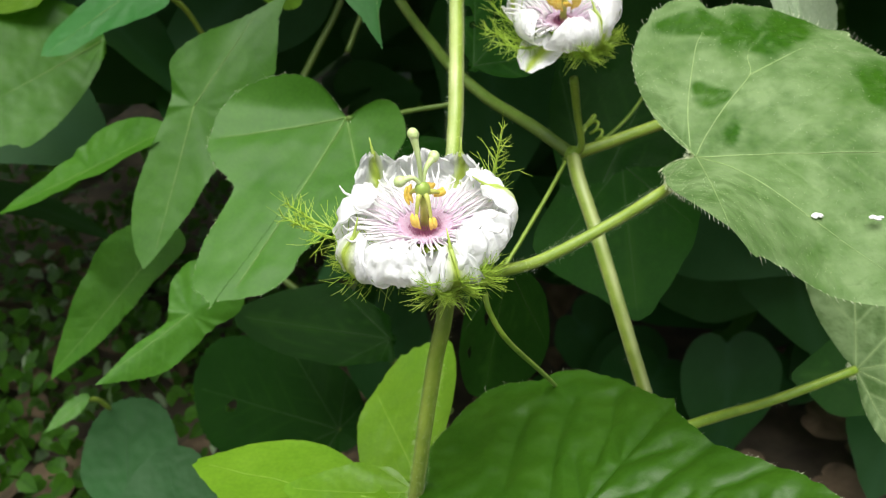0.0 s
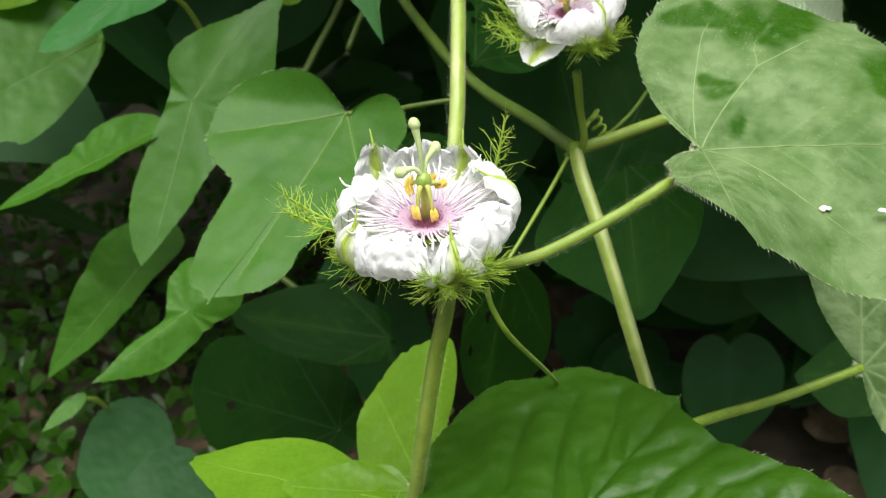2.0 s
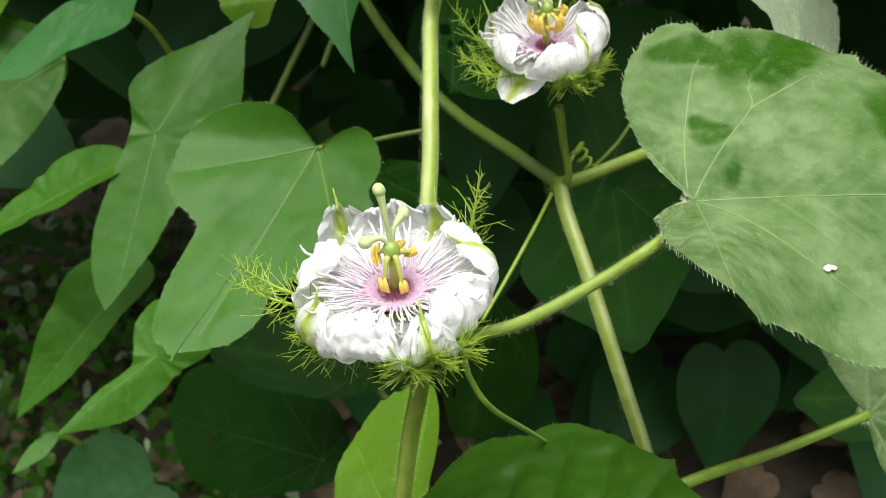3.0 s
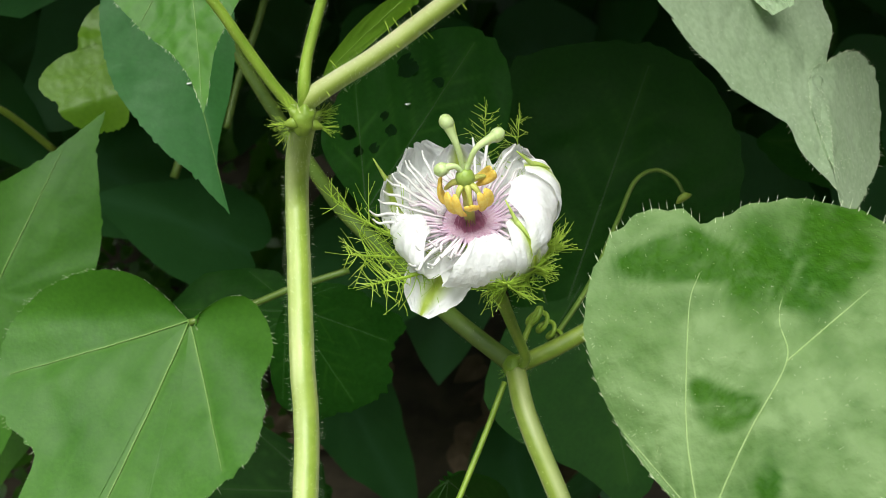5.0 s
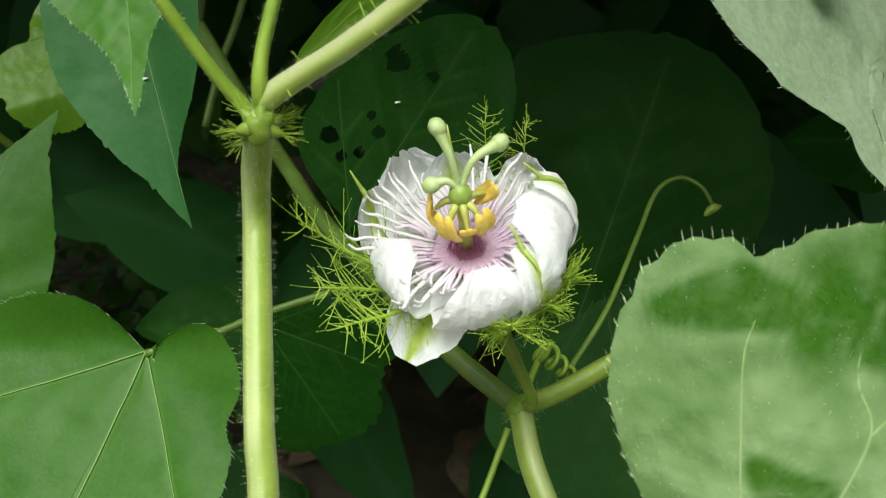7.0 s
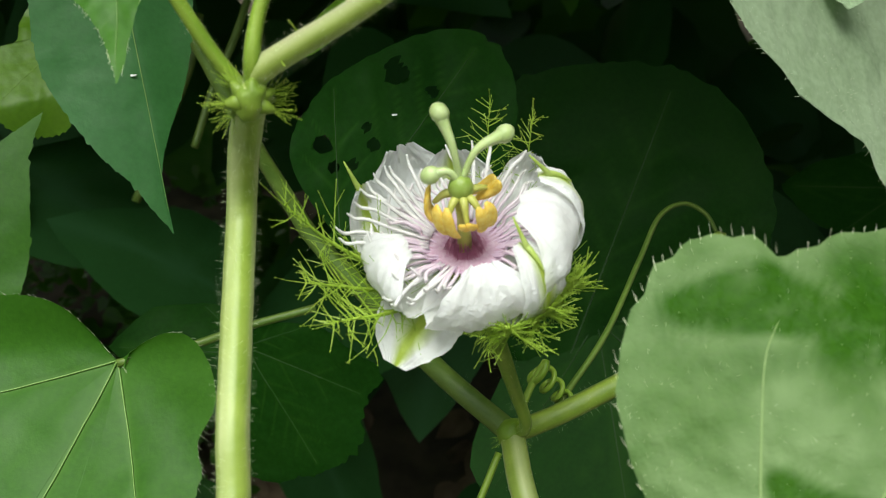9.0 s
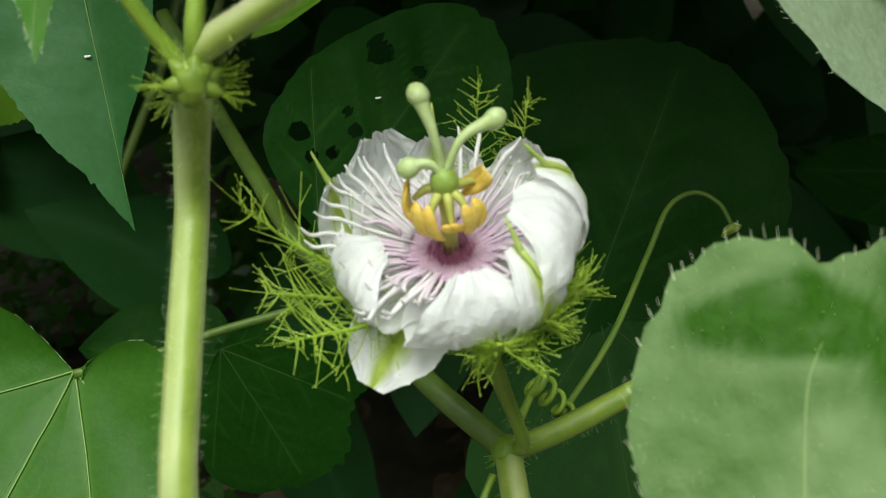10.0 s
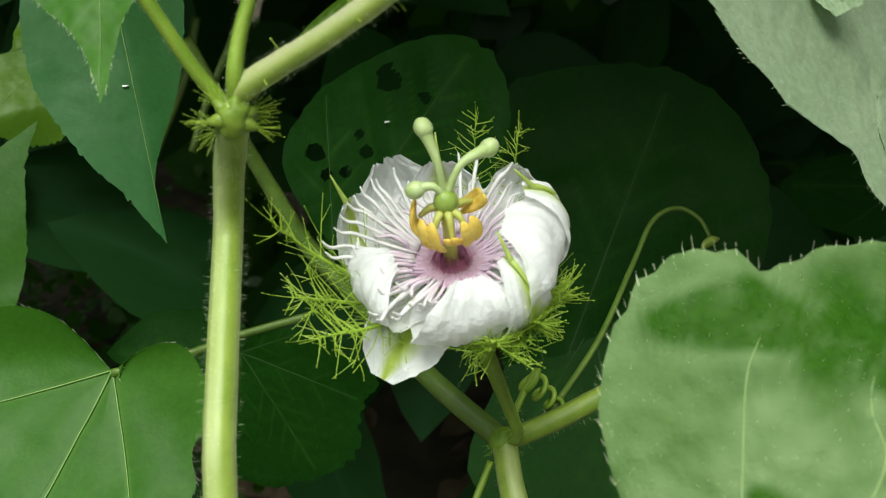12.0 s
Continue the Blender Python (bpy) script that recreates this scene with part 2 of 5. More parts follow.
def hairs_on_line(line, radius, count, length, rng, knob=0.0, r=0.000010):
    pieces = []
    line = np.asarray(line)
    steps = np.linalg.norm(np.diff(line, axis=0), axis=1)
    for i in rng.choices(range(len(steps)), steps, k=count):
        s = rng.random()
        p = line[i] * (1 - s) + line[i + 1] * s
        d = line[i + 1] - line[i]
        d /= np.linalg.norm(d) + 1e-12
        o = np.array([rng.gauss(0, 1) for _ in range(3)])
        o -= d * (o @ d)
        o /= np.linalg.norm(o) + 1e-12
        ln = length * rng.uniform(0.5, 1.3)
        lean = d * rng.uniform(-0.4, 0.4)
        pieces.append(spike(p + o * radius * 0.9, p + o * (radius + ln) + lean * ln, r, knob))
    return joined(pieces)


def stem(name, points, radii, mat, label, hairs=0, hair_length=0.0009, category="stem", parent=None, sides=12, steps=8, seed=0, bumps=0.04, streaks=3, pale_top=False):
    """A round stem along a line, with paler streaks along it and a coat of hairs."""
    rng = random.Random(seed + 17)
    line = smooth_line(points, steps)
    verts, faces, turn = tube_data(line, radii, sides)
    verts = np.array(verts)
    centre = np.repeat(line, sides, axis=0)
    wob = np.array([1 + bumps * noise.noise(Vector(v) * 400) for v in verts])[:, None]
    ridge = np.array([1 + 0.05 * math.cos(5 * 2 * math.pi * a) for a in turn])[:, None]
    verts = centre + (verts - centre) * wob * ridge
    streak = [0.9 * max(0.0, math.cos(2 * math.pi * (a * streaks + 0.1))) * (0.6 + 0.4 * noise.noise(Vector(v) * 150)) for a, v in zip(turn, verts)]
    # instead of streaks, a paler tint that grows towards the upward side
    if pale_top:
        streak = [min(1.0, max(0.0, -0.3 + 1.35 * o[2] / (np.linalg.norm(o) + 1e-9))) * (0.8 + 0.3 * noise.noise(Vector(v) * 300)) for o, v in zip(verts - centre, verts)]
    body = mesh_object(name, verts, faces, mat, parent, masks={"streak": streak})
    if parent is None:
        tagged(body, label, category)
    elif label:
        tagged(body, label)
    if hairs:
        hv, hf = hairs_on_line(line, float(np.mean(radii)), hairs, hair_length, rng)
        tagged(mesh_object("hairs", hv, hf, HAIR, body, "fine pale hairs", smooth=False), kind="stuff")
    return body


def radius_at(profile, angle):
    """The leaf's outline: how far it reaches from the petiole, in its length, at an angle (degrees) from the tip."""
    k = (angle % 360) / 10
    i = int(k) % 36
    s = k - int(k)
    a, b, c, d = (profile[(i + j) % 36] for j in (-1, 0, 1, 2))
    r = 0.5 * (2 * b + (c - a) * s + (2 * a - 5 * b + 4 * c - d) * s * s + (3 * b - a - 3 * c + d) * s ** 3)
    return max(r, min(b, c) * 0.9, 0.03)


VEINS = (0, 38, -38, 78, -78, 122, -122)


def rim_of(shape, segs, notches=()):
    """The leaf's rim as segs points round the petiole's end: from 36 reaches, or from a closed line of (x, y), in which a doubled point is a sharp corner."""
    if not isinstance(shape[0], tuple):
        rim = []
        for k in range(segs):
            a = 360 * k / segs
            r = radius_at(shape, a)
            for at, deep, wide in notches:
                r *= 1 - deep * math.exp(-(((a - at + 180) % 360 - 180) / wide) ** 2)
            rim.append((math.sin(radians(a)) * r, math.cos(radians(a)) * r))
        return np.array(rim)
    p = np.array(shape, float)
    n = len(p)
    line = []
    for i in range(n):
        a, b, c, d = (p[(i + j) % n] for j in (-1, 0, 1, 2))
        if np.allclose(b, c):
            continue
        for q in np.linspace(0, 1, 16, endpoint=False):
            line.append(0.5 * (2 * b + (c - a) * q + (2 * a - 5 * b + 4 * c - d) * q * q + (3 * b - a - 3 * c + d) * q ** 3))
    line = np.array(line + line[:1])
    far = np.concatenate([[0], np.cumsum(np.linalg.norm(np.diff(line, axis=0), axis=1))])
    at = np.linspace(0, far[-1], segs, endpoint=False)
    return np.stack([np.interp(at, far, line[:, k]) for k in (0, 1)], 1)


def rim_reach(rim, angle):
    """How far the rim lies from the petiole's end at an angle from the tip."""
    d = np.array((math.sin(radians(angle)), math.cos(radians(angle))))
    best = 0.0
    for p, q in zip(rim, np.roll(rim, -1, axis=0)):
        e = q - p
        det = d[0] * -e[1] + d[1] * e[0]
        if abs(det) > 1e-12:
            far = (p[0] * -e[1] + p[1] * e[0]) / det
            along = (d[0] * p[1] - d[1] * p[0]) / det
            if 0 <= along <= 1:
                best = max(best, far)
    return best


def soft_over(v):
    return 0.5 * (v + math.sqrt(v * v + 0.0012))


def vine_leaf(name, label, mat, hub, ahead, normal, length, profile, fine=False, cup=0.05, droop=0.0, wave=0.03, seed=0, teeth=0.012,
              holes=(), fringe=0, veins=True, group="leaves of the vine", side_veins=True, quilt=0.007, pucker=0.0, notches=(), stalk=True, spokes_at=VEINS, curl=(0, 1), bend=0.0, creases=(), down=0, bare=(), ribs=(), ink=0.7, bristle=0.85, tubes=True, middle=(0.0, 0.0)):
    """A palmately veined leaf blade round the point where the petiole joins it."""
    rng = random.Random(seed + 5)
    rings, segs = (60, 256) if fine else (16, 84)
    ahead, normal = Vector(ahead).normalized(), Vector(normal).normalized()
    right = ahead.cross(normal).normalized()
    normal = right.cross(ahead)
    shift = Vector((rng.uniform(0, 50), rng.uniform(0, 50), 0))

    rim = rim_of(profile, segs, notches)
    spokes = []
    for a in spokes_at:
        reach = rim_reach(rim, a)
        if reach < 0.16:
            continue
        spokes.append((a, reach * 0.93))
    lines = []
    for a, reach in spokes:
        d = np.array((math.sin(radians(a)), math.cos(radians(a))))
        lines.append((np.zeros(2), d * reach, 0.016))
        for k, s in enumerate((0.3, 0.45, 0.6, 0.75) if side_veins else ()):
            if a != 0 and k % 2:
                continue
            for turn in (-42, 42):
                e = np.array((math.sin(radians(a + turn)), math.cos(radians(a + turn))))
                lines.append((d * reach * s, d * reach * s + e * reach * (0.42 - 0.3 * s), 0.013))

    for rib in ribs:
        for p, q in zip(rib, rib[1:]):
            lines.append((np.array(p), np.array(q), 0.013))

    def vein_gap(x, y):
        best = 9.0
        for p, q, _ in lines:
            e = q - p
            s = min(1, max(0, ((x - p[0]) * e[0] + (y - p[1]) * e[1]) / (e @ e)))
            best = min(best, math.hypot(x - p[0] - s * e[0], y - p[1] - s * e[1]))
        return min(1.0, best / 0.09)

    def near_veins(points):
        best = np.zeros(len(points))
        for p, q, w in lines:
            e = q - p
            s = np.clip((points - p) @ e / (e @ e), 0, 1)
            dist = np.linalg.norm(points - p - s[:, None] * e, axis=1)
            best = np.maximum(best, np.maximum(0, 1 - dist / (w * (1.25 - 0.8 * s))))
        return best

    def height(x, y, rho):
        ang = math.atan2(x, y)
        h = cup * (x * x + 0.35 * y * y) - droop * max(0.0, y) ** 2
        h += wave * rho ** 2 * noise.noise(Vector((math.sin(ang) * 2.2, math.cos(ang) * 2.2, seed * 3.7)))
        h += quilt * noise.noise(Vector((x * 7, y * 7, 0)) + shift) + 0.5 * quilt * noise.noise(Vector((x * 16, y * 16, 3)) + shift)
        h += curl[0] * max(0.0, x) * math.exp(-(y / curl[1]) ** 2) - bend * min(0.0, x) ** 2 * max(0.0, y)
        for nx, ny, start, deep in creases:
            h -= deep * soft_over(nx * x + ny * y - start)
        if pucker:
            g = vein_gap(x, y)
            h += pucker * g * (2 - g) * (1 + 0.6 * noise.noise(Vector((x * 11, y * 11, 8)) + shift))
        return h

    mx, my = middle
    flat, rho_of = [(mx, my)], [0.0]
    for i in range(1, rings + 1):
        rho = (i / rings) ** 0.85
        for k in range(segs):
            r = rho * (1 + teeth * rho ** 4 * noise.noise(Vector((126 * k / segs, seed, 1))) * 2)
            flat.append((mx + (rim[k][0] - mx) * r, my + (rim[k][1] - my) * r))
            rho_of.append(rho)
    for n, (x, y) in enumerate(flat):
        for hx, hy, hr in holes:
            d = math.hypot(x - hx, y - hy)
            edge = hr * (1 + 0.35 * noise.noise(Vector((math.atan2(y - hy, x - hx) * 1.3, hx * 9, hr * 50))))
            if 0.75 * edge < d < 1.22 * edge:
                flat[n] = (hx + (x - hx) * edge / d, hy + (y - hy) * edge / d)
    mask = ink * near_veins(np.array(flat))
    verts = []
    for (x, y), rho, m in zip(flat, rho_of, mask):
        z = height(x, y, rho) - 0.002 * m
        verts.append((right * x + ahead * y + normal * z) * length)
    faces = []
    for k in range(segs):
        faces.append((0, 1 + (k + 1) % segs, 1 + k))
    for i in range(rings - 1):
        for k in range(segs):
            j = (k + 1) % segs
            faces.append((1 + i * segs + k, 1 + i * segs + j, 1 + (i + 1) * segs + j, 1 + (i + 1) * segs + k))
    if holes:
        def inside(f):
            cx, cy = (sum(flat[i][n] for i in f) / len(f) for n in (0, 1))
            return any(math.hypot(cx - hx, cy - hy) < 0.98 * hr * (1 + 0.35 * noise.noise(Vector((math.atan2(cy - hy, cx - hx) * 1.3, hx * 9, hr * 50)))) for hx, hy, hr in holes)
        faces = [f for f in faces if not inside(f)]
    leaf = thing(name, label, "leaf", group, hub)
    # strength of the painted sheen at each vertex; bare lists its gaps
    sheen_mask = []
    for x, y in flat:
        w = Vector((x * 5, y * 5, 2)) + shift
        x2, y2 = x + 0.10 * noise.noise(w), y + 0.10 * noise.noise(w + Vector((9, 4, 0)))
        sheen_gap = max([0.0] + [min(1.0, max(0.0, 2.5 - 2.5 * math.hypot((x2 - bx) / rx, (y2 - by) / ry))) for bx, by, rx, ry in bare])
        sheen_gap *= min(1.0, max(0.0, 0.9 + 0.5 * noise.noise(Vector((x * 15, y * 15, 9)) + shift) + 0.3 * noise.noise(Vector((x * 32, y * 32, 5)) + shift)))
        sheen_mask.append((1 - min(1.0, 1.15 * sheen_gap)) * min(1.0, max(0.0, 0.74 + 0.50 * noise.noise(Vector((x * 3.3, y * 3.3, 6)) + shift) + 0.30 * noise.noise(Vector((x * 9, y * 9, 1)) + shift) + 0.12 * noise.noise(Vector((x * 24, y * 24, 1)) + shift))))
    mesh_object("blade", verts, faces, mat, leaf, masks={"vein": mask, "sheen_mask": sheen_mask})
    if stalk:
        start = Vector((0, 0, 0)) - normal * 0.0006
        line = [start, start - ahead * 0.12 * length - normal * 0.12 * length, start - ahead * 0.3 * length - normal * 0.4 * length + Vector((0, 0, -0.1 * length)),
                start - ahead * 0.4 * length - normal * 0.8 * length + Vector((0, 0, -0.35 * length))]
        v, f, _ = tube_data(smooth_line(line, 6), (0.0010, 0.0011, 0.0013), 8)
        mesh_object("petiole", v, f, STEM_LIME, leaf, masks={"streak": [0.3] * len(v)})
    if veins:
        for a, reach in spokes:
            d = (math.sin(radians(a)), math.cos(radians(a)))
            line = []
            for s in np.linspace(0.0, 1, 22):
                x, y = d[0] * reach * s, d[1] * reach * s
                z = height(x, y, s * 0.93)
                line.append((right * x + ahead * y + normal * (z + 0.0022)) * length)
            v, f, _ = tube_data(line, (0.0026 * length, 0.0008 * length), 6)
            mesh_object("midrib" if a == 0 else "vein", v, f, VEIN_OF.get(mat.name, VEIN_SHADED), leaf)
    for rib in ribs if tubes else ():
        line = [(right * x + ahead * y + normal * (height(x, y, math.hypot(x, y)) + 0.0022)) * length for x, y in smooth_line([(*p, 0) for p in rib], 8)[:, :2]]
        v, f, _ = tube_data(line, (0.0028 * length, 0.0022 * length, 0.0010 * length), 6)
        mesh_object("vein", v, f, VEIN_OF.get(mat.name, VEIN_SHADED), leaf)
    if fringe:
        pieces = []
        for _ in range(fringe):
            x, y = rim[rng.randrange(segs)] * 0.995
            z = height(x, y, 1)
            p = (right * x + ahead * y + normal * z) * length
            out = (right * x + ahead * y).normalized() + normal * rng.uniform(-0.5, 0.7) + right * rng.uniform(-0.4, 0.4)
            pieces.append(spike(p, p + out * bristle * rng.uniform(0.0005, 0.0016), 0.000028))
        v, f = joined(pieces)
        tagged(mesh_object("margin_hairs", v, f, HAIR, leaf, "fine pale hairs along the margin", smooth=False), kind="stuff")
    if down:
        pieces = []
        for _ in range(down):
            rho = rng.uniform(0.1, 0.97) ** 0.5
            x, y = rim[rng.randrange(segs)] * rho
            p = (right * x + ahead * y + normal * height(x, y, rho)) * length
            out = normal + right * rng.uniform(-0.8, 0.8) + ahead * rng.uniform(-0.8, 0.8)
            pieces.append(spike(p, p + out * rng.uniform(0.0002, 0.00045), 0.000016))
        v, f = joined(pieces)
        tagged(mesh_object("surface_hairs", v, f, HAIR, leaf, "short pale hairs on the blade", smooth=False), kind="stuff")
    return leaf


# ---- leaves of the vine ----
# patches of the big leaf left without the painted sheen
SHEEN_GAPS_BIG = ((-0.78, 0.20, 0.20, 0.15), (-0.74, 0.34, 0.20, 0.14), (-0.88, 0.44, 0.14, 0.20), (-0.81, -0.05, 0.09, 0.20), (-0.84, 0.08, 0.12, 0.12), (-0.36, 0.08, 0.08, 0.11), (-0.12, 0.17, 0.10, 0.05), (-0.45, 0.85, 0.2, 0.12))
RIBS_BIG = (((-0.05, -0.03), (-0.284, -0.043), (-0.524, -0.023), (-0.682, -0.001), (-0.767, 0.033)), ((-0.01, 0.0), (-0.1, 0.035), (-0.274, 0.13), (-0.478, 0.255), (-0.599, 0.248), (-0.681, 0.266), (-0.829, 0.35)), ((-0.478, 0.255), (-0.60, 0.40), (-0.70, 0.52)))
RIBS_RICH = (((-0.851, 0.263), (-0.646, 0.243), (-0.436, 0.179)), ((-0.858, 0.082), (-0.592, 0.03), (-0.377, 0.016), (-0.05, 0.0)), ((-0.794, -0.111), (-0.564, -0.155), (-0.351, -0.173)), ((-0.30, 0.86), (-0.22, 0.62), (0.0, 0.42)), ((-0.46, 0.62), (-0.30, 0.42), (0.0, 0.25)))
CREASE_MID = ((0.39, -0.92, 0.03, -1.15), (-0.30, -0.95, 0.02, -0.5))
HOLES = ((-0.20, 0.65, 0.047), (-0.04, 0.67, 0.026), (-0.25, 0.24, 0.036), (-0.12, 0.25, 0.022), (-0.10, 0.36, 0.026), (-0.17, 0.20, 0.022), (-0.16, 0.40, 0.019))
NOTCH_BIG = ((-85.5, 0.07, 4.5), (-51.5, -0.05, 2.0), (-56, 0.02, 3.0), (71, -0.07, 2.0), (76, 0.02, 3.0))
vine_leaf("vine_leaf", "large pale green hairy leaf with pale veins on a hairy stalk", LEAF_PALE, (0.0626, 0.1721, 0.4387), (0.954, -0.240, 0.183), (-0.285, -0.523, 0.803), 0.0454,
          (1.14, 1.13, 1.14, 1.14, 1.14, 0.99, 0.83, 0.75, 0.61, 0.47, 0.38, 0.32, 0.25, 0.22, 0.19, 0.09, 0.06, 0.04, 0.04, 0.04, 0.04, 0.04, 0.04, 0.33, 0.65, 0.85, 0.98, 1.00, 1.03, 1.11, 1.15, 1.15, 1.14, 1.13, 1.11, 1.12), fine=True, fringe=700, cup=-0.05, droop=0.05, wave=0.05, quilt=0.009, pucker=0.008, stalk=False, curl=(1.1, 0.4), bend=0.5, down=2200, bare=SHEEN_GAPS_BIG, ribs=RIBS_BIG, ink=0.25, spokes_at=(0, 36, 75, -128), seed=1, notches=NOTCH_BIG)
vine_leaf("vine_leaf", "broad lobed green leaf behind the flower", LEAF_GREEN, (-0.0262, 0.2618, 0.4056), (-0.4607, -0.7886, -0.4073), (-0.0406, -0.4397, 0.8972), 0.0768,
          ((-0.027, 0.012), (-0.027, 0.012), (0.027, -0.011), (0.090, -0.036), (0.162, -0.049), (0.247, -0.033), (0.336, 0.011), (0.427, 0.088), (0.482, 0.194), (0.470, 0.300), (0.433, 0.391), (0.348, 0.457), (0.275, 0.479), (0.226, 0.516), (0.203, 0.657), (0.183, 0.783), (0.138, 0.904), (0.095, 0.964), (0.033, 0.978), (-0.014, 1.008), (-0.014, 1.008), (-0.017, 0.969), (-0.082, 0.928), (-0.160, 0.855), (-0.201, 0.744), (-0.197, 0.617), (-0.351, 0.327), (-0.354, 0.242), (-0.335, 0.162), (-0.306, 0.127), (-0.288, 0.090), (-0.295, 0.042), (-0.287, -0.006), (-0.246, -0.061), (-0.185, -0.097), (-0.125, -0.092), (-0.068, -0.061), (-0.031, -0.025)),
          fine=True, fringe=260, cup=0.1, wave=0.03, quilt=0.005, pucker=0.006, side_veins=False, stalk=False, spokes_at=(-3, 52, -40), creases=CREASE_MID, ink=0.6, seed=2)
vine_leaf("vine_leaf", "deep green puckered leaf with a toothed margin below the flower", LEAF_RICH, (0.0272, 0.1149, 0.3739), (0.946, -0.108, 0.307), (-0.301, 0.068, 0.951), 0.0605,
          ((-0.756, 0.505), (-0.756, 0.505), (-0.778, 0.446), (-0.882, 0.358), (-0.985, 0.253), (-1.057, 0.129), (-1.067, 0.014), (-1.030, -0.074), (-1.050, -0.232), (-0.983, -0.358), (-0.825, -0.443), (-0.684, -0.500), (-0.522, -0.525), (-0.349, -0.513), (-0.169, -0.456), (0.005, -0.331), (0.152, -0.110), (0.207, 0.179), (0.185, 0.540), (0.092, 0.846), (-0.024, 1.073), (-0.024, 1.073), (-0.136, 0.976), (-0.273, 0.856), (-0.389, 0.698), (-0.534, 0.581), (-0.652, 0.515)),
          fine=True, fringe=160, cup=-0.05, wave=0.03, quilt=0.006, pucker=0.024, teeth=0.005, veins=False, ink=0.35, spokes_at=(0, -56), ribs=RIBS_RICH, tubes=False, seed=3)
vine_leaf("vine_leaf", "pale green leaf at the end of a thick stalk", LEAF_PALE, (0.1189, 0.1843, 0.3666), (0.916, -0.160, 0.367), (-0.393, -0.533, 0.749), 0.0458,
          (1.00, 0.92, 0.87, 0.86, 0.80, 0.76, 0.75, 0.64, 0.51, 0.30, 0.04, 0.04, 0.04, 0.04, 0.04, 0.04, 0.04, 0.04, 0.04, 0.04, 0.04, 0.04, 0.04, 0.04, 0.04, 0.44, 0.81, 0.94, 1.00, 1.00, 1.02, 1.00, 1.00, 1.01, 0.98, 0.97), fine=True, fringe=300, wave=0.04, stalk=False, seed=4)
vine_leaf("vine_leaf", "long drooping mid-green leaf with two pointed lobes", LEAF_GREEN, (-0.0838, 0.2905, 0.3976), (-0.2556, -0.5902, -0.7657), (0.0499, -0.7990, 0.5993), 0.0603,
          ((-0.327, -0.847), (-0.327, -0.847), (-0.316, -0.674), (-0.352, -0.507), (-0.384, -0.305), (-0.382, -0.129), (-0.320, 0.079), (-0.254, 0.271), (-0.205, 0.422), (-0.161, 0.605), (-0.092, 0.778), (-0.035, 0.923), (-0.000, 1.000), (-0.000, 1.000), (0.069, 0.923), (0.140, 0.772), (0.174, 0.593), (0.173, 0.421), (0.157, 0.227), (0.138, 0.031), (0.165, -0.101), (0.198, -0.214), (0.156, -0.331), (0.040, -0.469), (-0.096, -0.598), (-0.216, -0.724)),
          fine=True, cup=0.12, wave=0.05, stalk=False, side_veins=False, spokes_at=(-2, 195), quilt=0.004, ink=0.3, creases=((-0.9, -0.42, -0.02, 0.25),), seed=5)
vine_leaf("vine_leaf", "mid-green pointed leaf folded along its rib", LEAF_GREEN, (-0.1300, 0.2991, 0.3674), (-0.904, -0.126, -0.408), (-0.291, -0.516, 0.806), 0.0414,
          ((-0.031, 0.990), (-0.031, 0.990), (0.073, 0.760), (0.156, 0.439), (0.280, 0.081), (0.363, -0.178), (0.350, -0.423), (0.237, -0.659), (0.020, -0.875), (-0.263, -0.966), (-0.438, -0.873), (-0.430, -0.585), (-0.430, -0.322), (-0.419, 0.001), (-0.358, 0.291), (-0.188, 0.634)),
          fine=True, cup=0.1, wave=0.05, stalk=False, spokes_at=(0, 180), creases=((-1, 0, 0.03, -0.9),), ink=0.3, seed=6)
vine_leaf("vine_leaf", "broad green leaf in the shade", LEAF_GREEN, (-0.1505, 0.3922, 0.3839), (-0.85, -0.35, 0.14), (0.35, -0.55, 0.76), 0.0761,
          ((-0.007, -0.003), (-0.144, 0.023), (-0.348, 0.134), (-0.533, 0.271), (-0.659, 0.399), (-0.711, 0.481), (-0.687, 0.551), (-0.708, 0.693), (-0.600, 0.853), (-0.288, 0.922), (0.032, 0.824), (0.221, 0.612), (0.266, 0.307), (0.193, 0.094)),
          fine=True, cup=0.08, wave=0.04, stalk=False, side_veins=False, middle=(-0.28, 0.44), spokes_at=(-33,), ink=0.3, seed=7)
vine_leaf("vine_leaf", "small dark bluish green leaf in shade", LEAF_BLUE, (-0.1231, 0.3669, 0.4153), (-0.747, -0.490, -0.449), (-0.140, -0.544, 0.827), 0.0486,
          ((0.015, 0.969), (0.015, 0.969), (0.137, 0.852), (0.203, 0.678), (0.233, 0.452), (0.220, 0.161), (0.116, -0.134), (-0.168, -0.310), (-0.349, -0.159), (-0.366, 0.060), (-0.258, 0.314), (-0.179, 0.558), (-0.139, 0.795)),
          fine=True, cup=0.1, wave=0.05, spokes_at=(0,), ink=0.3, seed=8)
